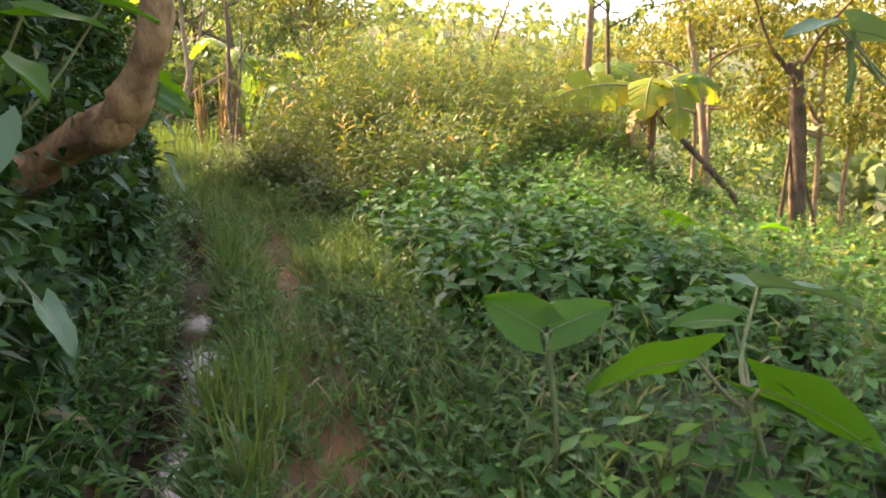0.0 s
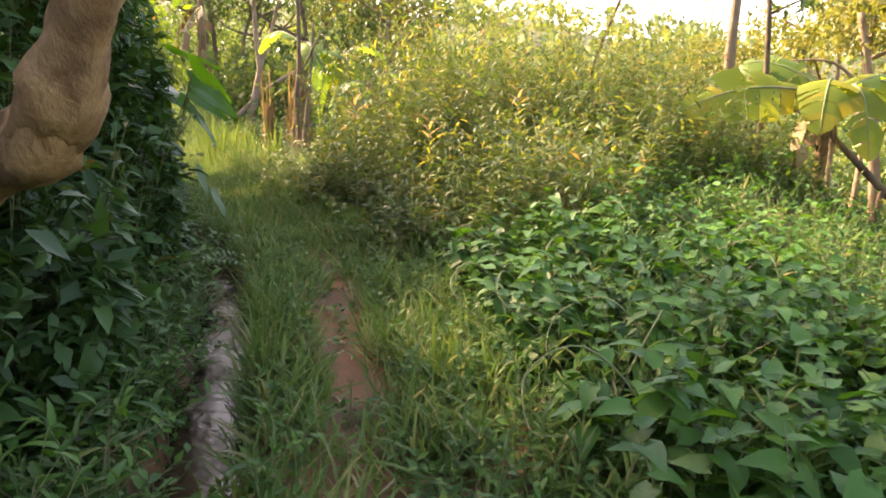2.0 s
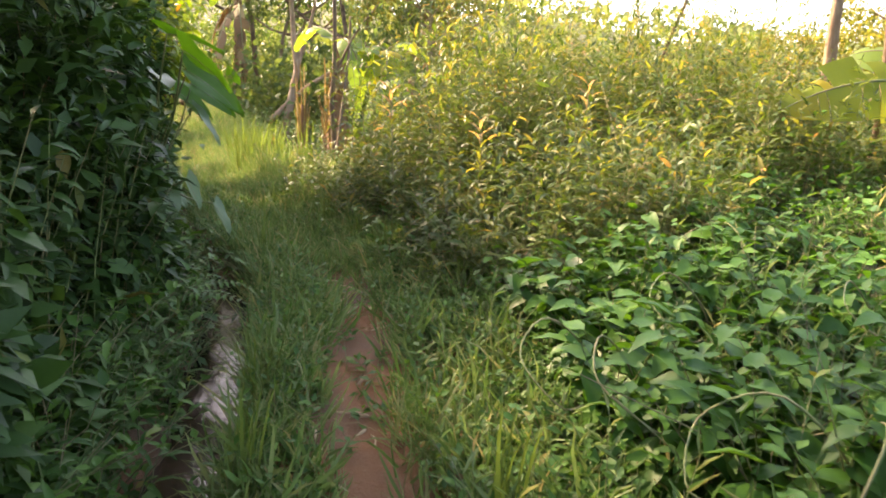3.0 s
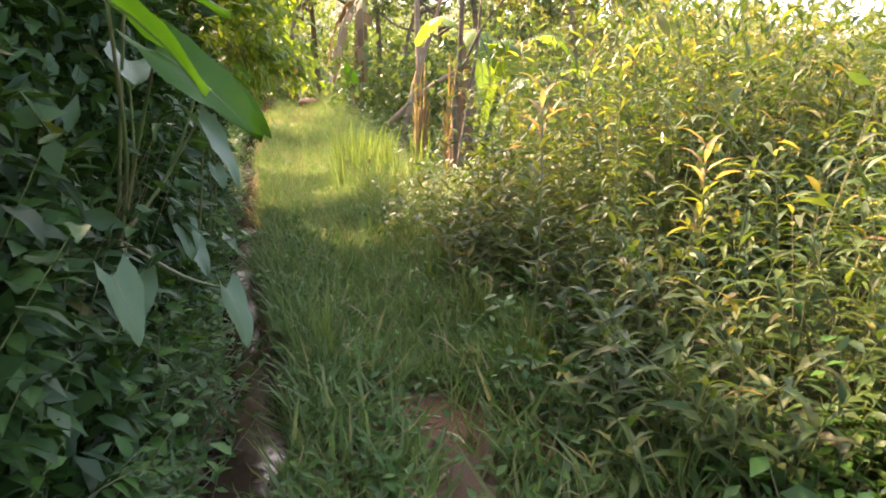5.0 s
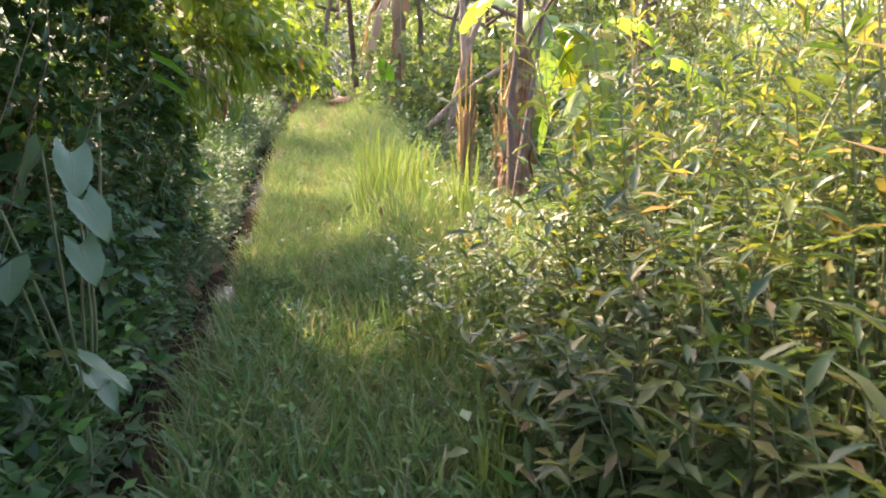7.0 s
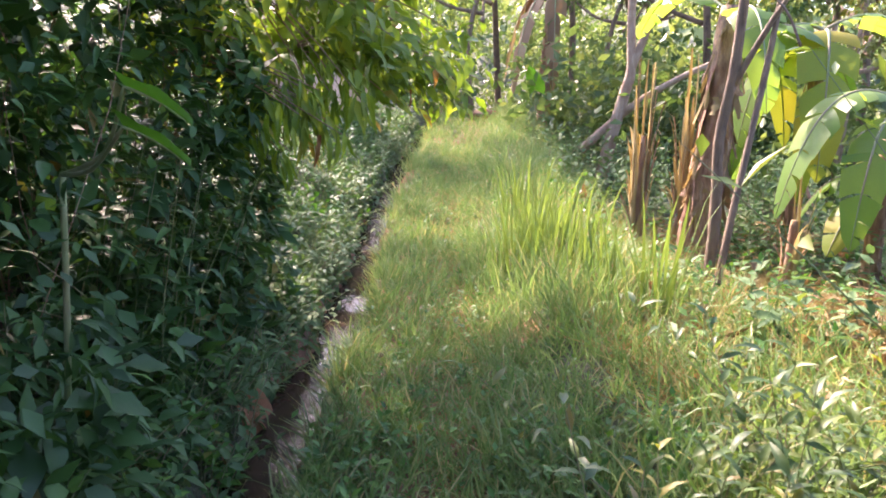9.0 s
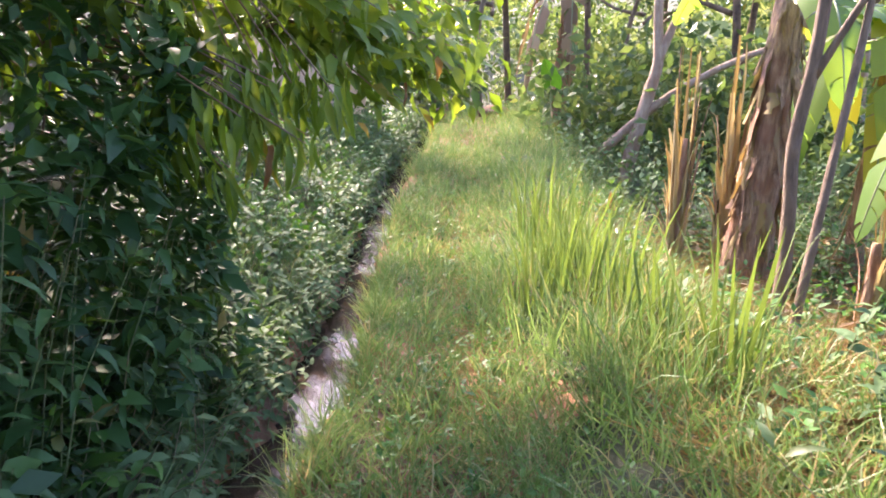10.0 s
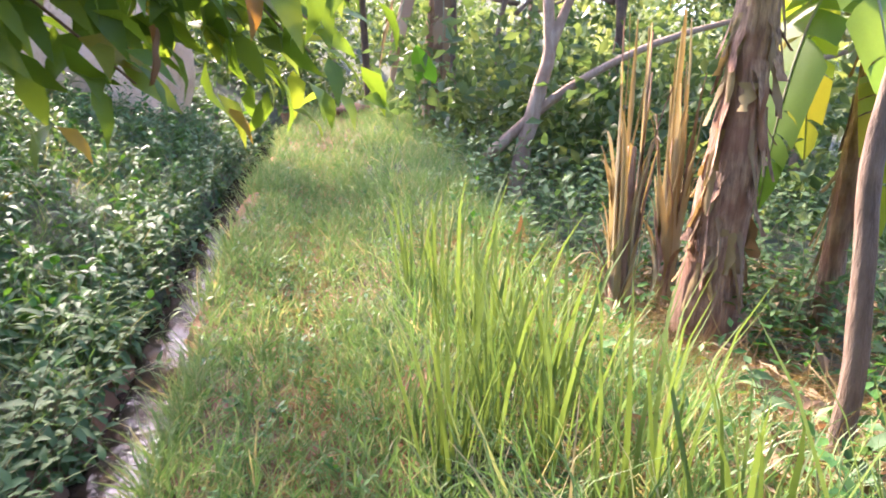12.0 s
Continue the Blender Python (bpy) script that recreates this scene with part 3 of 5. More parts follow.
def make_bank_herbs():
    bag = Bag()
    s, d, x, y = scatter(1700, -2, 13.6, -1.5, -0.94)
    x, y = at_path(s, d + ch_off(s))
    herbs(bag, x, y, ground_z(x, y) - 0.02, rng.uniform(0.12, 0.42, len(x)), 9, 0.09, 0.048, 0.15, (-10, 30), DIAMOND, lean=0.45)
    s, d, x, y = scatter(2600, 13.6, 27, -4.5, -0.98)
    k = wob(x, y, 1.9, 6) > rng.uniform(-1.0, 0.7, len(x))
    here = wob(x, y, 1.3, 12) > rng.uniform(-1.3, 0.3, len(x))
    s, d, x, y, k = s[here], d[here], x[here], y[here], k[here]
    lush = (1 + 0.9 * np.clip(wob(x, y, 1.1, 4), -0.5, 1)) * (1 + 0.8 * (1 - step(15, 18, s)))
    herbs(bag, x[k], y[k], ground_z(x[k], y[k]) - 0.02, rng.uniform(0.12, 0.42, k.sum()) * lush[k], 9, 0.19, 0.06, 0.1, (-45, 40), LANCE, 2, 0.5)
    herbs(bag, x[~k], y[~k], ground_z(x[~k], y[~k]) - 0.02, rng.uniform(0.08, 0.3, (~k).sum()) * lush[~k], 8, 0.15, 0.085, 0.1, (-35, 40), OVATE, 0, 0.5)
    # drooping over the lip of the bank
    s, d, x, y = scatter(1300, 9.5, 27, -1.2, -0.9)
    d2 = d + ch_off(s) - 0.05
    x, y = at_path(s, d2)
    k = np.sin(3.1 * s) + np.sin(7.3 * s + 2) > rng.uniform(-2.2, -0.2, len(s))
    herbs(bag, x[k], y[k], ground_z(x[k], y[k]) - 0.02, rng.uniform(0.12, 0.32, k.sum()), 8, 0.11, 0.05, 0.1, (-40, 30), OVATE, 2, 0.6)
    # lighter leafy plants at the foot of the wall
    s, d, x, y = scatter(260, 5.0, 12.2, -1.3, -0.98)
    herbs(bag, x, y, ground_z(x, y) - 0.02, rng.uniform(0.2, 0.55, len(x)), 9, 0.13, 0.075, 0.2, (-35, 25), OVATE, 0, 0.5)
    s, d, x, y = scatter(260, 3.0, 10.0, -1.2, -0.95)
    herbs(bag, x, y, ground_z(x, y) - 0.02, rng.uniform(0.15, 0.45, len(x)), 10, 0.15, 0.03, 0.1, (-20, 50), LANCE, 2, 0.5)
    s, d, x, y = scatter(330, -1.0, 6.0, -1.4, -0.95)
    x, y = at_path(s, d + ch_off(s))
    herbs(bag, x, y, ground_z(x, y) - 0.02, rng.uniform(0.2, 0.65, len(x)), 11, 0.15, 0.036, 0.15, (-35, 35), LANCE, 0, 0.5)
    s, d, x, y = scatter(90, 13.8, 22, -2.8, -1.15)
    herbs(bag, x, y, ground_z(x, y) - 0.02, rng.uniform(0.4, 0.9, len(x)), 14, 0.17, 0.045, 0.2, (-30, 30), LANCE, 0, 0.5)
    for count, tall, leaf_l, leaf_w, el, form, number in ((620, 1.35, 0.16, 0.04, (-35, 15), LANCE, 14), (300, 1.2, 0.14, 0.085, (-40, 5), HEART, 9)):
        s, d, x, y = scatter(count, -2, 15.5, -1.75, -1.25)
        tx = np.interp(s, PATH_S, PATH_TAN[:, 0]); ty = np.interp(s, PATH_S, PATH_TAN[:, 1])
        out = np.stack([ty, -tx], 1) * rng.uniform(0.05, 0.3, (len(s), 1))
        herbs(bag, x, y, ground_z(x, y) - 0.02, rng.uniform(0.3, tall, len(x)) * (1 - 0.5 * (((s > 1.5) & (s < 5.4)) | ((s > 10.9) & (s < 13.4)))), number, leaf_l, leaf_w, 0.25, el, form, 3, 0.07, 0.004, 1, (1.0, 0.8), None, out)
    put("bank_herbs", bag, [M_HERB, M_STEM, M_PALE, M_WALL], label="low leafy herbs along the edge of the water channel", category="herbs", kind="stuff")


def make_grass():
    bag = Bag()

    def blades(x, y, L, W, spread, slot=0, upw=1.0):
        n = len(x)
        T = unit(np.stack([rng.normal(0, spread, n), rng.normal(0, spread, n), np.full(n, upw)], 1))
        N = unit(rng.normal(0, 1, (n, 3)) * np.array([1, 1, 0.2]))
        leaves(bag, np.stack([x, y, ground_z(x, y) - 0.01], 1), T, N, L, W, GRASS, slot)
    # between channel and footpath
    s, d, x, y = scatter(15000, -2, 12, -0.68, 0.12)
    bare = (np.abs(d - 0.06 - 0.05 * np.sin(1.7 * s)) < 0.16 + 0.05 * np.sin(3 * s)) & (rng.random(len(s)) < 0.25 + 0.72 * step(4.3, 5.4, s) * (1 - step(8.6, 9.6, s)))
    clump = wob(x, y, 3.5, 1) > rng.uniform(-1.0, 0.6, len(s))
    k = ~bare & clump & (d > CH + ch_off(s) + 0.19)
    blades(x[k], y[k], rng.uniform(0.08, 0.3, k.sum()) * (1 - 0.45 * step(0.45, 0.6, -d[k])), rng.uniform(0.008, 0.02, k.sum()), 0.7)
    # right verge
    s, d, x, y = scatter(15000, -2, 14, 0.14, 0.8)
    k = wob(x, y, 3.0, 5) > rng.uniform(-0.9, 0.9, len(s))
    blades(x[k], y[k], rng.uniform(0.10, 0.3, k.sum()), rng.uniform(0.006, 0.014, k.sum()), 0.55)
    # the open grassy stretch
    s, d, x, y = scatter(90000, 9.0, 34, -0.62, 2.5)
    s = 9.0 + 25.0 * ((s - 9.0) / 25.0) ** 1.6
    x, y = at_path(s, d)
    lim = 0.75 + 1.6 * step(11.5, 14, s)
    k = (d < lim) & (wob(x, y, 2.2, 2) > rng.uniform(-1.1, 0.7, len(s))) & ~((np.abs(d - 0.05) < 0.14) & (rng.random(len(s)) < 0.3))
    tall = 1 + 1.0 * step(0.4, 0.9, d[k]) * rng.random(k.sum())
    blades(x[k], y[k], rng.uniform(0.10, 0.26, k.sum()) * tall, rng.uniform(0.005, 0.011, k.sum()) * (1.6 - 0.6 * step(11, 15, s[k])), 0.62)
    s, d, x, y = scatter(15000, 12, 24, -0.55, 0.6)
    blades(x, y, rng.uniform(0.06, 0.17, len(x)), rng.uniform(0.005, 0.011, len(x)), 0.75)
    # broad blades in the shade of the bank
    s, d, x, y = scatter(4200, 4.5, 12.8, -0.6, 0.75)
    k = (d > CH + ch_off(s) + 0.22) & ~((np.abs(d - 0.05) < 0.17) & (s < 9.6)) & (wob(x, y, 2.8, 13) > rng.uniform(-1.0, 0.6, len(s)))
    blades(x[k], y[k], rng.uniform(0.16, 0.38, k.sum()), rng.uniform(0.012, 0.02, k.sum()), 0.65)
    # tussocks leaning over the water
    s, d, x, y = scatter(9000, -2, 30, -0.7, -0.5)
    d = d + ch_off(s) + 0.03
    x, y = at_path(s, d)
    k = np.sin(2.3 * s) + np.sin(5.7 * s + 1) > rng.uniform(-1.0, 1.2, len(s))
    blades(x[k], y[k], rng.uniform(0.15, 0.34, k.sum()), rng.uniform(0.004, 0.009, k.sum()), 0.7)
    s, d, x, y = scatter(7000, 13.4, 25, -3.2, -0.98)
    blades(x, y, rng.uniform(0.12, 0.4, len(x)), rng.uniform(0.005, 0.01, len(x)), 0.8)
    # long fresh blades on the verge
    s, d, x, y = scatter(1100, 14.6, 18.2, 0.45, 1.5)
    k = wob(x, y, 2.4, 17) > rng.uniform(-0.6, 0.7, len(s))
    blades(x[k], y[k], rng.uniform(0.3, 0.62, k.sum()), rng.uniform(0.007, 0.014, k.sum()), 0.28)
    # dry straw
    s, d, x, y = scatter(16000, -2, 26, -0.3, 0.6)
    k = (rng.random(len(s)) < np.where(s > 9, 0.42, np.where(s > 7.4, 0.5, np.where(s > 4.6, 0.14, 0.4)))) & (wob(x, y, 2.6, 9) > -0.5)
    blades(x[k], y[k], rng.uniform(0.06, 0.2, k.sum()), rng.uniform(0.003, 0.006, k.sum()), 1.6, 1, 0.25)
    s, d, x, y = scatter(9500, 9.0, 24, -0.16, 0.3)
    blades(x, y, rng.uniform(0.08, 0.24, len(x)), rng.uniform(0.004, 0.009, len(x)), 2.2, 1, 0.2)
    s, d, x, y = scatter(14000, 13.5, 20, 1.0, 3.4)
    blades(x, y, rng.uniform(0.15, 0.5, len(x)), rng.uniform(0.004, 0.009, len(x)), 1.3, 1, 0.35)
    put("path_grass", bag, [M_GRASS, M_DRYGRASS], label="fresh green grass mixed with dry straw on the footpath", category="grass", kind="stuff")


def make_herbs_right():
    bag = Bag()
    s, d, x, y = scatter(10200, 0.3, 10.5, 0.34, 6.8)
    k = ((s < 7.7 + 0.2 * d) | (d < 0.9)) & (wob(x, y, 1.4, 3) > rng.uniform(-1.6, 0.15, len(s))) & ~((wob(x, y, 2.7, 21) > 0.3) & (rng.random(len(s)) < 0.85))
    x, y, d = x[k], y[k], d[k]
    h = rng.uniform(0.10, 0.34, len(x)) * (0.7 + 0.6 * step(0.4, 1.5, d)) * (1 + 0.7 * wob(x, y, 1.7, 6))
    sort = wob(x, y, 1.1, 14) + rng.normal(0, 0.3, len(x))
    for lo, hi, count, L, W, el, slot, form in ((-9, -0.25, 11, 0.07, 0.036, (-5, 35), 0, DIAMOND), (-0.25, 0.35, 9, 0.10, 0.052, (-8, 30), 0, DIAMOND), (0.35, 9, 7, 0.14, 0.075, (-20, 25), 3, DIAMOND)):
        k = (sort >= lo) & (sort < hi)
        herbs(bag, x[k], y[k], ground_z(x[k], y[k]) - 0.02, h[k] * (1.25 if slot == 3 else 1.0), count, L, W, 0.12, el, form, slot, 0.35)
    # grassy and narrow-leaved growth mixed in
    s, d, x, y = scatter(1500, 0.3, 9.5, 0.36, 5.0)
    k = wob(x, y, 1.5, 11) > 0.05
    herbs(bag, x[k], y[k], ground_z(x[k], y[k]) - 0.02, rng.uniform(0.2, 0.45, k.sum()), 10, 0.16, 0.02, 0.05, (30, 60), DIAMOND, 2, 0.35, 0.003)
    put("herb_patch", bag, [M_HERB, M_STEM, M_GRASS, M_HEART], label="low spreading patch of green herbs beside the footpath", category="herbs", kind="stuff")
    bag = Bag()
    s, d, x, y = scatter(620, 3.0, 7.6, 0.9, 3.0)
    k = wob(x, y, 2.1, 9) < rng.uniform(0.1, 0.7, len(s))
    x, y = x[k], y[k]
    herbs(bag, x, y, ground_z(x, y), rng.uniform(0.22, 0.5, len(x)) * (1 + 0.4 * wob(x, y, 2.0, 1)), 8, 0.165, 0.098, 0.3, (-35, 10), HEART, grow=(1.0, 0.7))
    put("heart_leaf_patch", bag, [M_HEART, M_STEM], label="patch of creeping plants with pointed heart-shaped leaves", category="creepers", kind="stuff")


def thicket_height(s, d, x, y):
    return 0.42 + 0.5 * step(0.5, 1.6, d) + 0.75 * step(8.0, 12.5, s) * step(0.6, 1.8, d)


def make_thicket():
    bag = Bag()
    s, d, x, y = scatter(7600, 5.8, 19.5, 0.62, 7.5)
    edge = 0.65 + 0.15 * np.sin(2.2 * s) + 1.9 * step(11.3, 13.4, s)
    k = (d > edge) & (s > 7.2 + 0.2 * d + 0.3 * np.sin(2 * d)) & (x < 3.6 + rng.normal(0, 0.3, len(s))) & (y < 17.5 + 0.3 * x) & ~((s > 12.6) & (d < 4.0))
    s, d, x, y = s[k], d[k], x[k], y[k]
    h = thicket_height(s, d, x, y) * rng.uniform(0.55, 1.12, len(s)) * (1 + 0.34 * wob(x, y, 1.3, 8) + 0.15 * wob(x, y, 3.1, 2)) * np.where(rng.random(len(s)) < 0.10, 1.35, 1.0)
    near = s < 9.6
    for part_of, form in ((near, LANCE), (~near, DIAMOND)):
        herbs(bag, x[part_of], y[part_of], ground_z(x[part_of], y[part_of]) - 0.02, h[part_of], 16, 0.15, 0.035 if form is LANCE else 0.04, 0.10, (-8, 32), form, 0, 0.26, 0.004, 1, (1.1, 0.75), (6, 2, 0.2))
    tall = (rng.random(len(s)) < 0.13) & (s > 9.3) & (d > 1.2)
    herbs(bag, x[tall], y[tall], ground_z(x[tall], y[tall]) - 0.02, 1.25 * h[tall] + 0.45, 26, 0.16, 0.03, 0.3, (5, 45), LANCE, 0, 0.12, 0.006, 1, (1.0, 0.8), (10, 2, 0.6))
    # last straggling shrubs where the thicket meets the grass
    x, y = rng.uniform(-3.85, -2.9, 75), rng.uniform(11.1, 12.7, 75)
    herbs(bag, x, y, ground_z(x, y) - 0.02, rng.uniform(0.4, 0.9, 75), 18, 0.11, 0.03, 0.2, (-15, 35), LANCE, 0, 0.35, 0.004, 1, (1.0, 0.75), (6, 2, 0.25))
    put("shrub_thicket", bag, [M_THICK, M_STEM, M_TIP], label="tall thicket of narrow-leaved shrubs with sunlit yellow and reddish shoots", category="thicket", kind="stuff")
    # scrub on the falling ground
    bag = Bag()
    n = 1600
    x, y = rng.uniform(2.5, 16, n), rng.uniform(3, 30, n)
    herbs(bag, x, y, ground_z(x, y) - 0.02, (rng.uniform(0.15, 0.5, n) + 0.12 * wob(x, y, 0.6, 5)) * (1 + step(6, 10, x)), 14, 0.15, 0.06, 0.15, (0, 35), DIAMOND, 0, 0.25, 0.006, 1, (1.0, 0.7), (4, 2, 0.4))
    put("slope_scrub", bag, [M_HERB, M_STEM, M_TIP], label="thin scrub and dry weeds on the falling slope", category="scrub", kind="stuff")
    bag = Bag()
    n = 2200
    s, d, x, y = scatter(n, 15.5, 32, 1.4, 10)
    k = (d > 1.5 + 0.4 * np.sin(s)) & ((s > 19.5) | (d > 3.6)) & (rng.random(n) < 0.75)
    x, y = x[k], y[k]
    herbs(bag, x, y, ground_z(x, y) - 0.02, rng.uniform(0.3, 1.1, len(x)), 16, 0.15, 0.075, 0.1, (0, 35), DIAMOND, 0, 0.25, 0.006, 1, (1.0, 0.7))
    put("wood_undergrowth", bag, [M_PALE, M_STEM], label="leafy undergrowth below the trees beyond the bananas", category="undergrowth", kind="stuff")


def make_weeds():
    bag = Bag()
    s, d, x, y = scatter(3900, -1.5, 13.5, -0.55, 1.1)
    k = (np.abs(d - 0.05) > 0.2) | (rng.random(len(s)) < 0.15)
    x, y = x[k], y[k]
    herbs(bag, x, y, ground_z(x, y) - 0.01, rng.uniform(0.06, 0.24, len(x)), 7, 0.085, 0.04, 0.1, (-5, 35), DIAMOND, lean=0.4, stem=0.002)
    s, d, x, y = scatter(700, 13.5, 25, -0.55, 1.0)
    herbs(bag, x, y, ground_z(x, y) - 0.01, rng.uniform(0.05, 0.16, len(x)), 6, 0.075, 0.036, 0.1, (-5, 35), DIAMOND, lean=0.4, stem=0.002)
    put("path_weeds", bag, [M_HERB, M_STEM], label="small broad-leaved weeds growing among the path grass", category="weeds", kind="stuff")


def make_litter():
    bag = Bag()
    s, d, x, y = scatter(2000, 13.5, 20.5, 1.4, 5.0)
    L = rng.uniform(0.1, 0.34, len(x))
    P = np.stack([x, y, ground_z(x, y) + rng.uniform(0.01, 0.1, len(x))], 1)
    leaves(bag, P, rand_dir(len(x)) * np.array([1, 1, 0.25]), rand_dir(len(x), 1.5), L, L * rng.uniform(0.1, 0.3, len(x)), DIAMOND)
    put("leaf_litter", bag, M_DEAD, label="brown dead banana leaves and trash lying below the bananas", category="leaf litter", kind="stuff")
    bag = Bag()
    s, d, x, y = scatter(360, 14.0, 20.5, 1.3, 5.5)
    herbs(bag, x, y, ground_z(x, y) - 0.02, rng.uniform(0.15, 0.5, len(x)), 9, 0.13, 0.06, 0.15, (-5, 35), DIAMOND, 0, 0.3, 0.005, 1)
    s, d, x, y = scatter(18, 13.4, 17.0, 1.6, 3.4)
    herbs(bag, x, y, ground_z(x, y) - 0.02, rng.uniform(0.25, 0.6, len(x)), 8, 0.19, 0.09, 0.2, (-25, 25), HEART, 2, 0.35, 0.005, 1)
    put("banana_weeds", bag, [M_HERB, M_STEM, M_PALE], label="scattered weeds growing through the litter below the bananas", category="weeds", kind="stuff")


def make_cover():
    bag = Bag()
    n = 3300
    x, y = rng.uniform(-17, 14, n), rng.uniform(-7, 30, n)
    s, d = along(x, y)
    k = (d < -2.2) | ((d > 3.0) & (x < 2.5)) | (x > 2.5) | ((s < 0.5) & (np.abs(d) > 0.6))
    x, y = x[k], y[k]
    herbs(bag, x, y, ground_z(x, y) - 0.03, rng.uniform(0.1, 0.4, len(x)), 9, 0.17, 0.09, 0.1, (-10, 30), FLAT, 0, 0.5, 0.004, 1)
    put("ground_cover", bag, [M_HERB, M_STEM], label="low leafy ground cover on the wild slopes", category="ground cover", kind="stuff")


make_cover(); make_litter(); make_weeds(); make_bank(); make_bank_herbs(); make_grass(); make_herbs_right(); make_thicket()


# ---- trees ----
def crown_bag(centres, radii, n, size, shape=FLAT, squash=0.75, width=0.45, clump=0.35):
    """Leaves in uneven clumps round the ends of limbs."""
    bag = Bag()
    for c, r, k in zip(centres, radii, n):
        m = max(6, k // 45)
        hub = np.asarray(c) + rand_dir(m) * (rng.random((m, 1)) ** 0.45) * r * np.array([1, 1, squash])
        i = rng.integers(0, m, k)
        P = hub[i] + rng.normal(0, clump * r * 0.5, (k, 3)) * np.array([1, 1, 0.7])
        T = unit(P - hub[i] + rng.normal(0, 0.3, (k, 3)) + np.array([0, 0, -0.25]))
        L = size * rng.uniform(0.6, 1.3, k)
        leaves(bag, P, T, unit(np.array([0, 0, 1.0]) + rng.normal(0, 0.5, (k, 3))), L, L * width, shape)
    return bag


def local(bag, place):
    bag.v = [v - np.asarray(place, float) for v in bag.v]
    return bag


def limb(name, pts, r0, r1, mat, parent, place, sides=9, rough=0.06, n=16, seed=1, label=""):
    bag = Bag()
    p = curve_pts(pts, n)
    tube(bag, p, np.linspace(r0, r1, n) ** 1.0, sides, rough, seed)
    return put(name, local(bag, place), mat, parent, label)


def tree(place, label, trunk, r0, r1, limbs, crowns, bark, leaf, size=0.16, group="", width=0.45, leaf_label="", shape=FLAT):
    """trunk: points from the foot; limbs: (points, radius); crowns: (centre, radius, leaves); all relative to the foot."""
    ob = base_of("tree", place, label, "tree", group)
    o = np.zeros(3)
    tr = limb("trunk", trunk, r0, r1, bark, ob, o, 10, 0.08, 20, int(abs(place[0] * 7)) + 1)
    for i, (pts, r) in enumerate(limbs):
        limb("limb", pts, r, r * 0.35, bark, ob, o, 7, 0.06, 12, i + 3)
    if crowns:
        bag = crown_bag([c for c, r, k in crowns], [r for c, r, k in crowns], [k for c, r, k in crowns], size, shape, 0.75, width)
        put("crown", bag, leaf, ob)
    return ob


def forest_tree(h, bark, leaf, label, leaves_n=5200, spread=2.4, size=0.17, group="woodland trees"):
    lean = rng.normal(0, 0.06, 2)
    top = np.array([lean[0] * h, lean[1] * h, h])
    trunk = [(0, 0, -0.3), (0.3 * top[0] + rng.normal(0, 0.1), 0.3 * top[1] + rng.normal(0, 0.1), 0.35 * h), (0.7 * top[0], 0.7 * top[1], 0.7 * h), tuple(top)]
    limbs, crowns = [], []
    for i in range(7):
        f = rng.uniform(0.4, 0.95)
        a = i * 2.4 + rng.uniform(-0.4, 0.4)
        b = top * f
        l = spread * rng.uniform(0.6, 1.1) * (1.3 - 0.6 * f)
        e = b + np.array([math.cos(a) * l, math.sin(a) * l, l * rng.uniform(0.3, 0.8)])
        limbs.append(([b, (b + e) / 2 + np.array([0, 0, -0.1 * l]), e], 0.03 + 0.006 * h))
        crowns.append((e, spread * rng.uniform(0.4, 0.62), leaves_n // 8))
    crowns.append((top, spread * 0.55, leaves_n // 8))
    return tree((0, 0, -50), label, trunk, 0.015 * h, 0.006 * h, limbs, crowns, bark, leaf, size, group)


def place_copy(ob, x, y, turn, k=1.0, sink=0.05):
    c = copy_thing(ob, pose(x, y, ground_at(x, y) - sink, 0, 0, turn))
    c.scale = (k, k, k)
    return c


def drop_model(ob):
    for o in list(ob.children_recursive) + [ob]:
        bpy.data.objects.remove(o)


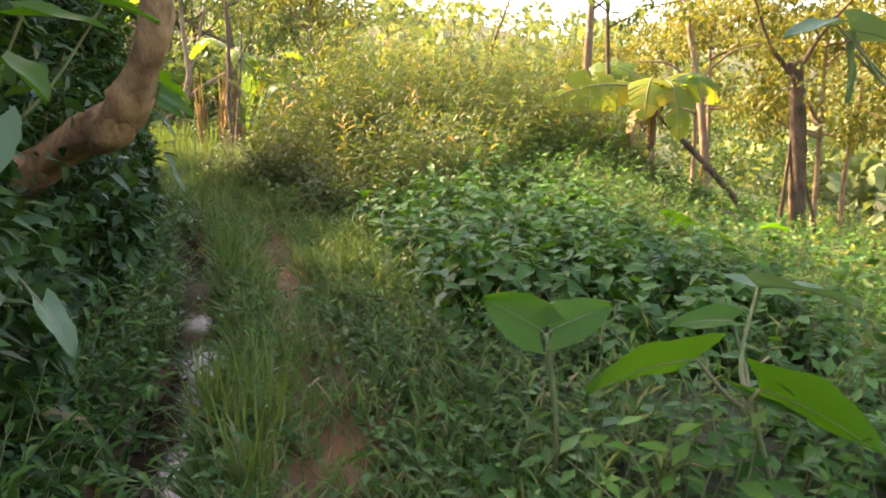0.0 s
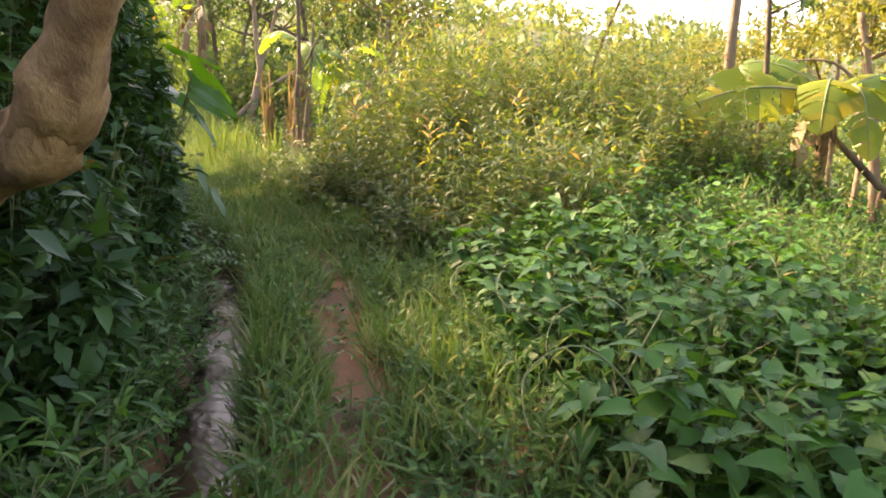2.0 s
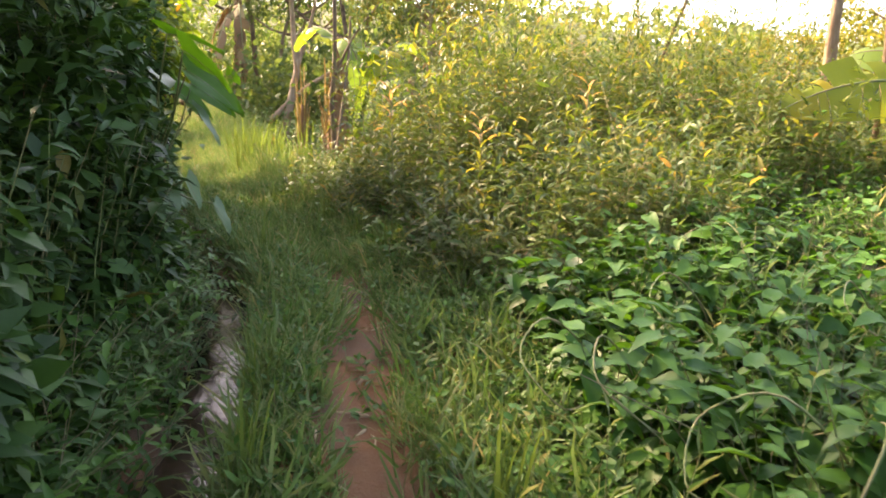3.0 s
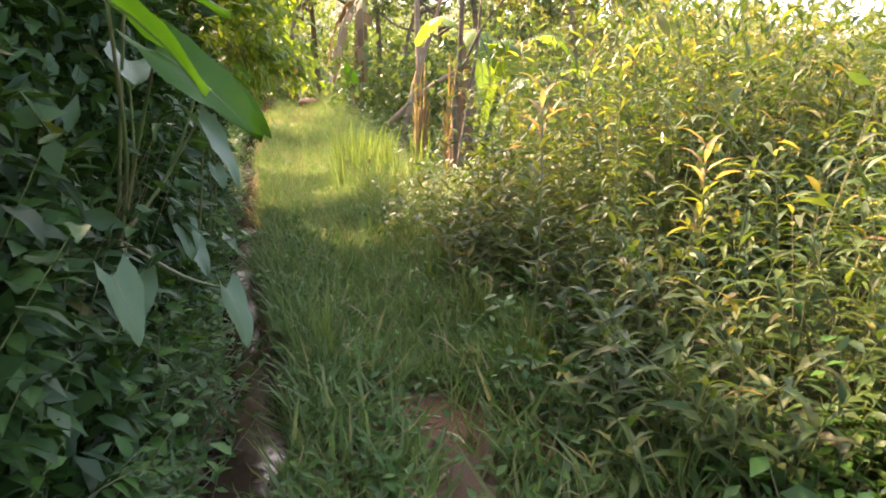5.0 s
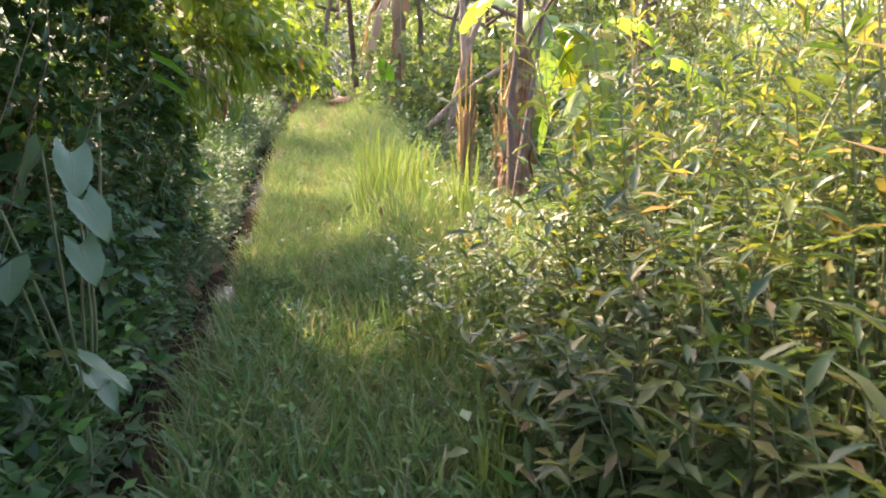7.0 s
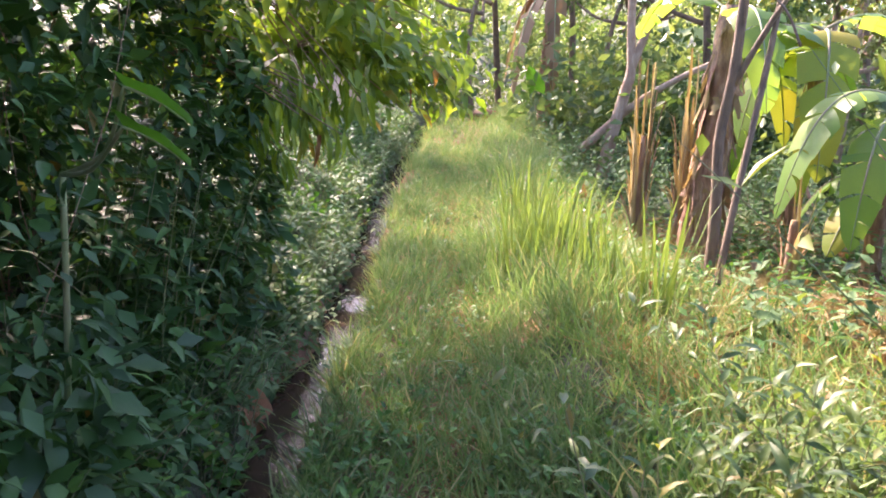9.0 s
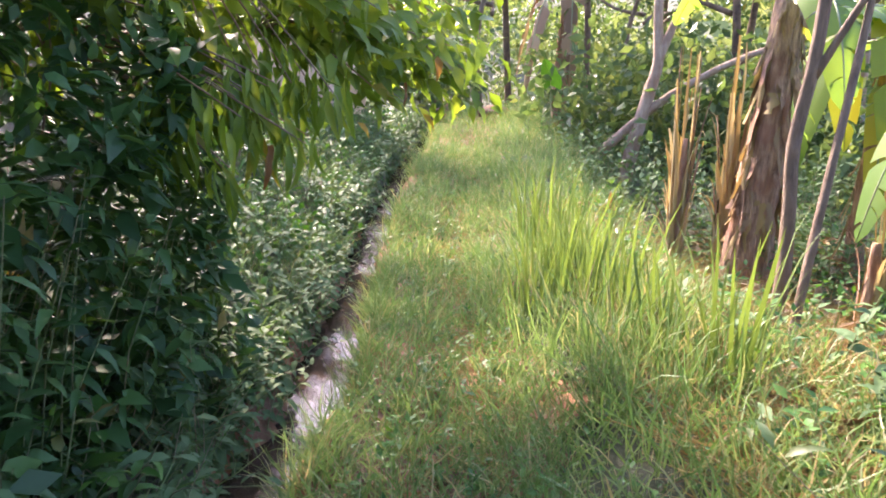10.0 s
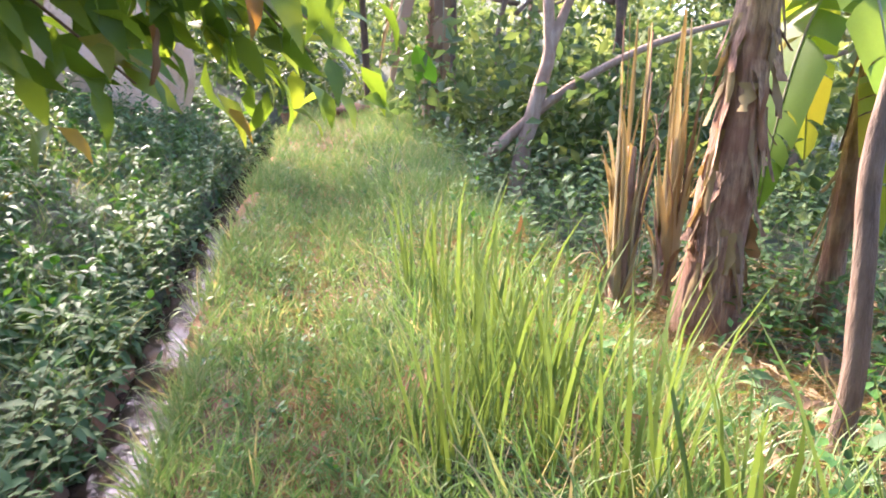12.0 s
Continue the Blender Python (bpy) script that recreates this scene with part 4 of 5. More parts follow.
def make_woods():
    kinds = [forest_tree(6.5, M_BARK, M_TREE, "slender woodland tree with grey bark and a loose green crown, some copies added for shade", 3600),
             forest_tree(8.5, M_DARKBARK, M_TREE, "tall woodland tree with dark bark and heavy green foliage, some copies added for shade", 4200, 3.0, 0.22),
             forest_tree(5.5, M_PALEBARK, M_SUNNY, "small woodland tree with pale bark and sunlit yellow-green leaves", 3900, 2.2, 0.17)]
    spots = [(-15.5, 29.5, 0, 1.0), (-13.0, 31.5, 1, 0.9), (-18.5, 27.0, 1, 1.0), (-10.5, 28.5, 0, 0.9), (-7.6, 27.0, 1, 0.85), (-16.5, 33.0, 1, 1.1),
             (-4.5, 25.5, 0, 0.9), (-4.6, 24.4, 2, 0.8), (-21.0, 31.0, 0, 1.1), (-9.0, 33.0, 1, 1.0), (-12.2, 36.0, 0, 1.2), (-5.5, 31.0, 2, 1.2),
             (11.5, 13.0, 2, 1.2), (9.6, 9.6, 2, 1.1), (9.0, 6.0, 0, 1.1), (13.5, 8.0, 1, 1.1), (15.0, 16.5, 2, 1.1),
             # left-hand trees added mostly out of view to shade path, herbs and bank
             (-5.9, 8.0, 1, 0.75), (-5.4, 5.2, 0, 1.0), (-6.4, 7.8, 1, 0.85), (-8.6, 8.9, 1, 1.0), (-10.5, 16.0, 0, 0.55), (-12.4, 17.7, 0, 0.55), (-15.5, 17.5, 0, 0.7), (-5.2, 2.2, 0, 0.95), (-8.0, 2.0, 0, 1.0), (-6.5, -4.0, 1, 1.0), (3.5, -7.0, 0, 1.0), (9.0, -3.0, 1, 0.9), (-17.0, 9.0, 1, 1.0),
             (5.6, 15.2, 2, 0.7), (7.6, 14.2, 2, 0.8), (8.6, 11.2, 2, 0.75), (6.6, 18.5, 2, 0.8), (9.5, 16.5, 2, 0.9), (4.2, 19.0, 2, 0.6)]
    for x, y, k, sc in spots:
        place_copy(kinds[k], x, y, rng.uniform(0, 360), sc * rng.uniform(0.92, 1.08))
    for k in kinds:
        drop_model(k)
    # far woods on the hillside, their haze put into the pale leaf colour
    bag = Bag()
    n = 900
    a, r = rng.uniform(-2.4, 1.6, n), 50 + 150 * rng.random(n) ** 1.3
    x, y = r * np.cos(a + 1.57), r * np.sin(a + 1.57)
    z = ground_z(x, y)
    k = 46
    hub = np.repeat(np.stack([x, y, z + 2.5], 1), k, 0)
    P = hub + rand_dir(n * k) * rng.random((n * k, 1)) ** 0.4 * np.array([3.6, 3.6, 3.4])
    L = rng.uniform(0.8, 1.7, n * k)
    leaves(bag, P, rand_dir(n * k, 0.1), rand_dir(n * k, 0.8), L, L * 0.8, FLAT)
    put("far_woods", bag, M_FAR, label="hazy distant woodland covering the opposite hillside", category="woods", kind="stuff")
    # thick edge of the wood at the path's far end
    bag = Bag()
    n = 95
    x = np.concatenate([rng.uniform(-30, -3, n), rng.uniform(5, 15, 40), rng.uniform(-10.5, -2, 50), rng.uniform(-20, -14.5, 30)])
    y = np.concatenate([rng.uniform(31, 42, n), rng.uniform(24, 36, 40), rng.uniform(22.5, 29, 50), rng.uniform(24, 30, 30)])
    z = ground_z(x, y) - np.concatenate([np.zeros(n + 40), np.full(80, 0.3)])
    k = 150
    hub = np.repeat(np.stack([x, y, z + rng.uniform(0.3, 5.0, len(x)) * np.concatenate([np.ones(n + 40), np.full(80, 0.45)])], 1), k, 0)
    P = hub + rand_dir(len(hub)) * rng.random((len(hub), 1)) ** 0.4 * np.array([1.3, 1.3, 1.1])
    L = rng.uniform(0.14, 0.34, len(P))
    leaves(bag, P, rand_dir(len(P), -0.2), rand_dir(len(P), 0.9), L, L * 0.5, FLAT)
    put("wood_edge", bag, M_TREE, label="thick green edge of the wood where the path ends", category="woods", kind="stuff")


make_woods()


def single_trees():
    # curved bough tree over the channel
    p = np.array([-3.25, 4.95, 0.0]); p[2] = ground_at(*p[:2]) - 0.1
    ob = base_of("tree", p, "leaning tree with smooth orange-brown bark bent over the channel", "tree")
    g = p[2]
    bag = Bag()
    q = curve_pts([(0, 0, 0), (0.2, -0.13, 0.8 - g), (0.52, -0.3, 0.97 - g), (0.96, -0.52, 1.21 - g), (1.36, -0.8, 1.36 - g), (1.56, -0.94, 1.57 - g), (1.72, -1.04, 1.84 - g), (1.8, -1.1, 2.3 - g), (1.85, -1.0, 3.2 - g)], 40)
    rad = np.interp(np.arange(40), [0, 10, 15, 19, 22, 25, 30, 39], [0.15, 0.125, 0.115, 0.125, 0.115, 0.088, 0.086, 0.075])
    tube(bag, q, rad * (1 + 0.08 * np.sin(np.arange(40) * 0.9)), 18, 0.14, 5)
    put("trunk", bag, M_BOUGH, ob)
    bag = Bag()
    kn = curve_pts([(1.14, -0.66, 1.2 - g), (1.34, -0.8, 1.3 - g), (1.47, -0.9, 1.45 - g)], 8)
    tube(bag, kn, np.array([0.04, 0.08, 0.105, 0.115, 0.11, 0.095, 0.075, 0.04]), 12, 0.16, 9)
    put("burl", bag, M_BOUGH, ob, "swollen knee of rough reddish bark")
    limb("limb", [(1.84, -1.05, 3.0 - g), (1.9, -0.75, 3.6 - g), (2.2, -0.95, 4.2 - g)], 0.05, 0.02, M_BOUGH, ob, (0, 0, 0))
    limb("limb", [(1.84, -1.05, 3.0 - g), (1.3, -0.15, 3.7 - g), (1.0, 0.35, 4.4 - g)], 0.05, 0.02, M_BOUGH, ob, (0, 0, 0))
    bag = crown_bag([(2.0, -0.85, 4.3 - g), (1.0, 0.15, 4.5 - g), (0.45, -0.9, 4.2 - g)], [1.0, 1.0, 1.1], [900, 900, 900], 0.15, OVATE)
    put("crown", bag, M_TREE, ob)

    def thin(x, y, pts, r0, r1, limbs, crowns, bark, leaf, label, size=0.12, width=0.5):
        z = ground_at(x, y)
        return tree((x, y, z - 0.1), label, pts, r0, r1, limbs, crowns, bark, leaf, size, "", width, "", OVATE)
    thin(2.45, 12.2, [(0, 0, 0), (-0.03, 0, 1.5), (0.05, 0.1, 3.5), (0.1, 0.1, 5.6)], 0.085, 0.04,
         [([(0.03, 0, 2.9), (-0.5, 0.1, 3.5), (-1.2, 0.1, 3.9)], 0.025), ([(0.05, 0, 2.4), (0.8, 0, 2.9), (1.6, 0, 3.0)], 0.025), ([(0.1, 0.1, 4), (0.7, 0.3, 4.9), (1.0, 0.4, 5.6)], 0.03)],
         [((-1.1, 0.1, 4.1), 0.7, 220), ((1.5, 0, 3.2), 0.8, 260), ((1, 0.4, 5.8), 1.2, 500), ((0, 0, 5.9), 1.2, 500)], M_PALEBARK, M_SUNNY, "slim tree with pale grey trunk standing behind the thicket")
    thin(2.44, 10.8, [(0, 0, 0), (0.02, 0, 1.2), (-0.03, 0.05, 2.6), (0.02, 0.1, 4.8)], 0.04, 0.02,
         [([(0, 0, 2.2), (-0.6, 0, 2.55), (-1.3, 0, 2.5)], 0.014), ([(0, 0, 2.0), (0.7, 0.1, 2.3), (1.5, 0.1, 2.45)], 0.016), ([(0, 0, 2.6), (-0.4, 0.1, 3.0), (-0.8, 0.1, 3.1)], 0.012)],
         [((-0.45, 0, 2.6), 0.45, 60), ((0.3, 0, 2.15), 0.4, 40), ((0.1, 0, 3.4), 0.7, 200), ((0, 0, 4.8), 1.0, 300)], M_DARKBARK, M_TREE, "thin dark sapling with a few drooping leaves", 0.16)
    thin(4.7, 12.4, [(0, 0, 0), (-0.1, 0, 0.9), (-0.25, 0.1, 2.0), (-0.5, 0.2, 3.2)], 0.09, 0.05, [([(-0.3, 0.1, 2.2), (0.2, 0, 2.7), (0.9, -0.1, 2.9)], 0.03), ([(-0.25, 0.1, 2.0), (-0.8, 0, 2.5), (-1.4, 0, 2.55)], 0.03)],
         [((-0.5, 0.2, 3.4), 0.9, 300), ((0.9, 0, 3.1), 0.8, 250)], M_PALEBARK, M_SUNNY, "sunlit pale trunk of a small tree on the slope")
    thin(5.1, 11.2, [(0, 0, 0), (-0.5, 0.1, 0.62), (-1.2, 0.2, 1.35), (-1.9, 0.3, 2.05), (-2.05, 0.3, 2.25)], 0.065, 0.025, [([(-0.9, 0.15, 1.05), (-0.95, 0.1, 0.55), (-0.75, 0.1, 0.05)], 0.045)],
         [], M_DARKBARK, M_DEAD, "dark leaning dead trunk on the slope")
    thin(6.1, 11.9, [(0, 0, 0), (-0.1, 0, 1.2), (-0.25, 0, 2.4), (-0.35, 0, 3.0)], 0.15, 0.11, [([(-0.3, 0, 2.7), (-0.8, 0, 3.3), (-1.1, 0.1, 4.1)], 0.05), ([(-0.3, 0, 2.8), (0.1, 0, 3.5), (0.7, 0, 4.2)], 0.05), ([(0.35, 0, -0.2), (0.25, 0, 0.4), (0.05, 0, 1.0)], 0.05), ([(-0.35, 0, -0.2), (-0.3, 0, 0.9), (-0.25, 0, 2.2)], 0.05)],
         [((-1.1, 0, 4.3), 1.3, 900), ((0.7, 0, 4.3), 1.3, 900), ((0.3, 0.5, 2.6), 1.2, 500)], M_DARKBARK, M_SUNNY, "ragged dark tree trunk with peeling bark on the sunny slope")
    # bare thin tree above the thicket
    thin(0.55, 14.5, [(0, 0, 0), (0.3, 0, 1.6), (0.75, 0, 2.9), (1.05, 0, 4.0)], 0.035, 0.015, [([(0.8, 0, 2.9), (1.6, 0, 3.3), (2.6, 0, 3.25)], 0.018), ([(0.9, 0, 3.2), (1.5, 0.1, 2.9), (1.9, 0.2, 2.5)], 0.012)], [((1.0, 0, 4.2), 0.5, 60)], M_DARKBARK, M_TREE, "thin bare tree leaning above the thicket")
    # forked pale tree beside the path
    thin(-8.24, 22.3, [(0, 0, 0), (0.14, 0.04, 0.8), (0.3, 0.09, 1.6), (0.39, 0.12, 2.1), (0.33, 0.1, 2.9), (0.25, 0.1, 5.0)], 0.13, 0.06,
         [([(0.38, 0.12, 2.05), (0.55, 0.17, 2.6), (0.72, 0.22, 3.1), (1.2, 0.4, 5.0)], 0.085), ([(-0.36, -0.12, 0.6), (0.15, 0.05, 1.15), (0.8, 0.24, 1.7), (1.8, 0.5, 2.25), (2.9, 0.85, 2.6)], 0.09)],
         [((0.3, 0.2, 5.2), 1.6, 900), ((1.3, 0.4, 5.2), 1.5, 800), ((2.6, 0.8, 2.9), 0.7, 220)], M_PALEBARK, M_TREE, "forked tree with pale trunk and a fallen-over limb", 0.15)
    thin(-4.58, 15.5, [(0, 0, 0), (0.03, 0.12, 0.6), (0.07, 0.3, 1.3), (0.12, 0.5, 2.1), (0.15, 0.6, 2.9)], 0.032, 0.022, [([(0.36, 0.3, 2.1), (0.2, 0.3, 2.4), (-0.1, 0.3, 2.6)], 0.012)], [((0.45, 0.35, 2.9), 0.5, 40)], M_BARK, M_TREE, "thin leaning grey stem in front of the banana leaves")
    # slim grey trunk among the bananas
    thin(-4.76, 15.9, [(0, 0, 0), (0.04, 0.02, 0.5), (0.02, 0.05, 1.0), (-0.01, 0.08, 1.5), (0.05, 0.1, 2.2), (0.06, 0.1, 3.8)], 0.052, 0.038, [([(0.05, 0.1, 1.9), (0.4, 0.1, 2.6), (0.9, 0.1, 3.2)], 0.03)], [((0.1, 0, 4.2), 0.8, 120), ((0.9, 0, 3.4), 0.6, 60)], M_BARK, M_TREE, "slim crooked trunk with grey-brown bark beside the bananas")


single_trees()


# ---- bananas ----
def banana_leaf(bag, start, heading, length, width, rise, droop, seed, slit=0.5, roll=0.0, slot=0, rib_slot=1):
    """A long blade on an arching rib, torn into strips."""
    r2 = np.random.default_rng(seed)
    n = 22
    h = np.array([math.sin(heading), math.cos(heading), 0.0])
    side = np.array([h[1], -h[0], 0.0])
    u = np.linspace(0, 1, n)
    rib = np.asarray(start) + length * (u[:, None] * h * (1 - 0.25 * droop * u[:, None]) + (rise * u - droop * u ** 2.2)[:, None] * np.array([0, 0, 1.0]))
    tan = unit(np.gradient(rib, axis=0))
    nrm = unit(np.cross(side, tan) * 1.0)
    sd = side * math.cos(roll) + nrm * math.sin(roll)
    prof = np.sin(np.pi * np.clip(0.06 + 0.94 * u, 0, 1)) ** 0.55 * (u > 0.1) + 0.02
    for sgn in (-1, 1):
        i = 2
        while i < n - 1:
            k = min(n - 1, i + int(r2.integers(1, 5)))
            a = rib[i:k + 1]
            w = width * 0.5 * prof[i:k + 1]
            sag = r2.uniform(0.0, slit)
            gap = 0.93
            pos = np.linspace(0, 1, 4)
            rows = []
            for f in pos:
                off = sgn * sd[i:k + 1] * (w * f * math.cos(sag * f))[:, None] - np.array([0, 0, 1.0]) * (w * f * math.sin(sag * f) * 1.1)[:, None] + tan[i:k + 1] * (w * f * 0.18)[:, None]
                rows.append(a + off)
            v = np.stack(rows, 1)
            mid = v.mean(0, keepdims=True)
            v[:, 1:] = mid[:, 1:] + (v[:, 1:] - mid[:, 1:]) * gap
            m = v.shape[0]
            ii, jj = np.meshgrid(np.arange(m - 1), np.arange(3), indexing="ij")
            q = np.stack([ii * 4 + jj, ii * 4 + jj + 1, (ii + 1) * 4 + jj + 1, (ii + 1) * 4 + jj], -1).reshape(-1, 4)
            bag.add(v.reshape(-1, 3), None, q if sgn > 0 else q[:, ::-1], slot)
            i = k
    tube(bag, rib, np.linspace(0.022, 0.004, n), 6, 0, 0, rib_slot)


def banana(place, label, stem, r0, r1, fresh, dead, seed):
    """fresh: (height, heading, length, width, rise, droop, material) leaves; dead: hanging dry strips."""
    r2 = np.random.default_rng(seed)
    ob = base_of("banana_plant", place, label, "banana plant", "bananas beside the path")
    pts = curve_pts(stem, 22)
    bag = Bag()
    tube(bag, pts, np.linspace(r0, r1, 22) * (1 + 0.06 * np.sin(np.linspace(0, 17, 22))), 14, 0.09, seed, 0, 3)
    put("stem", bag, M_SHEATH, ob)
    H = pts[-1][2]
    for i in range(dead):
        f = r2.uniform(0.15, 1.0)
        c = pts[int(f * 21)]
        a = r2.uniform(0, 6.28)
        o = np.array([math.cos(a), math.sin(a), 0])
        ln = r2.uniform(0.16, 0.6) * min(1.0, f * H)
        r = (r0 + (r1 - r0) * f)
        p0 = c + o * r * 0.9
        sh = unit(np.array([o[1], -o[0], 0.0]))
        n = 9
        u = np.linspace(0, 1, n)[:, None]
        mid = p0 + o * (0.012 + (0.02 + 0.10 * r2.random()) * u ** 1.6) - np.array([0, 0, 1.0]) * ln * u + sh * 0.02 * np.sin(u * 4 + seed + i)
        w = r2.uniform(0.014, 0.062) * (1 - 0.55 * u) * (1 + 0.4 * np.sin(13 * u + i))
        tw = sh * np.cos(u * r2.uniform(-1.5, 1.5)) + o * np.sin(u * r2.uniform(-1.5, 1.5))
        v = np.stack([mid - tw * w, mid + o * 0.012, mid + tw * w], 1)
        ii, jj = np.meshgrid(np.arange(n - 1), np.arange(2), indexing="ij")
        q = np.stack([ii * 3 + jj, ii * 3 + jj + 1, (ii + 1) * 3 + jj + 1, (ii + 1) * 3 + jj], -1).reshape(-1, 4)
        bag = Bag()
        bag.add(v.reshape(-1, 3), None, q)
        put("dry_sheath", bag, (M_SHEATH, M_DEAD, M_SHEATH, M_DRYGRASS)[i % 4], ob)
    for i, (z, hd, ln, wd, up, droop, mat, *turn) in enumerate(fresh):
        bag = Bag()
        c = pts[int(np.clip(z / H, 0, 1) * 21)]
        banana_leaf(bag, c, radians(hd), ln, wd, up, droop, seed * 10 + i, 0.6 if mat is not M_DEAD else 1.3, turn[0] if turn else 0.0)
        put("leaf_blade", bag, [mat, M_STEM], ob)
    return ob


def dry_bundle(place, label, height, radius, count, seed):
    """Upright split sheaths of a dead stem, frayed at the top."""
    r2 = np.random.default_rng(seed)
    ob = base_of("banana_stump", place, label, "banana stem", "bananas beside the path")
    bag = Bag()
    tube(bag, curve_pts([(0, 0, 0), (0.01, 0, 0.3 * height), (0, 0.01, 0.62 * height)], 10), np.linspace(radius * 1.1, radius * 0.45, 10), 10, 0.1, seed)
    put("stem", bag, M_SHEATH, ob)
    for i in range(count):
        a = r2.uniform(0, 6.28)
        o = np.array([math.cos(a), math.sin(a), 0])
        sh = np.array([o[1], -o[0], 0.0])
        n = 9
        u = np.linspace(0, 1, n)[:, None]
        h = height * r2.uniform(0.3, 1.0)
        bend = max(0.0, r2.normal(0, 0.5)) if i % 3 else r2.uniform(0.4, 1.0)
        mid = o * radius * (0.95 - 0.3 * u) + o * (r2.uniform(-0.03, 0.12) * u ** 2 + 0.32 * bend * np.clip(u - 0.45, 0, 1)) + np.array([0, 0, 1.0]) * h * (u - bend * 1.5 * np.clip(u - 0.5, 0, 1) ** 2)
        mid = mid + sh * (r2.normal(0, 0.07) * u ** 2 + 0.025 * np.sin(r2.uniform(3, 8) * u + i))
        w = r2.uniform(0.006, 0.04) * (1 - 0.75 * u ** 1.5) * (1 + 0.35 * np.sin(r2.uniform(8, 15) * u + i))
        v = np.stack([mid - sh * w, mid + o * 0.01, mid + sh * w], 1)
        ii, jj = np.meshgrid(np.arange(n - 1), np.arange(2), indexing="ij")
        q = np.stack([ii * 3 + jj, ii * 3 + jj + 1, (ii + 1) * 3 + jj + 1, (ii + 1) * 3 + jj], -1).reshape(-1, 4)
        bag = Bag()
        bag.add(v.reshape(-1, 3), None, q)
        put("dry_sheath", bag, (M_DRYGRASS, M_SHEATH, M_STRAW, M_DRYGRASS, M_STRAW)[i % 5], ob)


def make_bananas():
    def on(x, y):
        return (x, y, ground_at(x, y) - 0.05)
    banana(on(-5.36, 18.2), "old banana plant with a thick brown stem wrapped in peeling sheaths", [(0, 0, 0), (0.0, -0.03, 0.7), (0.05, -0.06, 1.4), (0.08, -0.1, 2.2), (0.1, -0.12, 2.9)], 0.25, 0.115,
           [(2.6, 60, 1.9, 0.55, 0.5, 0.9, M_BANANA), (2.7, 150, 1.8, 0.5, 0.5, 1.0, M_BANANA), (2.8, -60, 1.8, 0.5, 0.7, 0.8, M_BANANA), (2.6, 20, 2.0, 0.5, 0.5, 1.1, M_YELLOW)], 120, 3)
    dry_bundle(on(-5.95, 17.6), "dried-up banana stem standing as a bundle of pale split sheaths", 2.3, 0.075, 44, 5)
    dry_bundle(on(-5.75, 18.7), "half-dead banana stem with pale shredded sheaths", 2.5, 0.09, 44, 6)
    dry_bundle(on(-4.25, 17.0), "broken dry banana stem among the green leaves", 1.3, 0.07, 18, 7)
    banana(on(-4.5, 18.9), "young banana plant with broad hanging yellow-green leaves", [(0, 0, 0), (0, 0, 0.9), (0.05, 0, 1.9), (0.05, 0, 2.7)], 0.10, 0.07,
           [(2.6, 252, 1.5, 0.5, 0.35, 1.5, M_YELLOW), (2.7, 225, 1.5, 0.6, 0.4, 1.5, M_BANANA), (2.6, 165, 1.4, 0.6, 0.4, 1.5, M_YELLOW), (2.4, 290, 1.4, 0.42, 0.3, 1.5, M_BANANA), (2.0, 175, 1.1, 0.3, 0.2, 1.3, M_YELLOW), (2.7, 60, 1.6, 0.5, 0.6, 1.0, M_BANANA)], 14, 8)
    banana(on(-3.6, 17.3), "banana plant with torn green leaves beside the crooked trunk", [(0, 0, 0), (0, 0, 0.7), (0.0, 0, 1.4), (0.05, 0, 2.0)], 0.09, 0.06,
           [(1.9, 230, 1.5, 0.5, 0.5, 1.2, M_BANANA), (1.7, 190, 1.3, 0.45, 0.4, 1.2, M_BANANA), (1.2, 260, 0.9, 0.4, 0.3, 0.9, M_BANANA), (1.0, 210, 0.8, 0.35, 0.2, 0.8, M_YELLOW), (2.0, 60, 1.5, 0.5, 0.6, 1.0, M_BANANA)], 12, 9)
    banana(on(-10.5, 24.4), "distant banana plant with a skirt of hanging dead leaves", [(0, 0, 0), (0, 0, 1.2), (0.05, 0, 2.4), (0.1, 0, 3.6)], 0.16, 0.10,
           [(3.3, 150, 1.6, 0.5, -0.2, 1.3, M_DEAD), (3.2, 200, 1.6, 0.5, -0.2, 1.3, M_DEAD), (3.3, 250, 1.5, 0.5, -0.2, 1.3, M_DEAD), (3.5, 120, 1.8, 0.5, 0.7, 0.8, M_BANANA), (3.5, 300, 1.8, 0.5, 0.7, 0.8, M_BANANA)], 20, 11)
    banana(on(3.1, 10.6), "small banana plant with bright yellow-green leaves behind the sapling", [(0, 0, 0), (0, 0, 0.5), (0, 0, 0.95), (0.05, 0, 1.3)], 0.08, 0.05,
           [(1.4, 262, 1.9, 0.62, 0.25, 0.35, M_YELLOW, 0.95), (1.4, 300, 1.2, 0.5, 0.8, 0.5, M_BANANA, 0.6), (1.4, 75, 1.3, 0.6, 0.6, 0.7, M_YELLOW, -0.9), (1.4, 170, 1.1, 0.6, 0.7, 1.3, M_YELLOW), (1.4, 210, 1.0, 0.6, 0.9, 1.3, M_YELLOW), (1.3, 120, 1.1, 0.5, 0.8, 0.8, M_BANANA), (1.2, 230, 0.8, 0.35, 0.1, 1.0, M_DEAD)], 10, 13)


make_bananas()


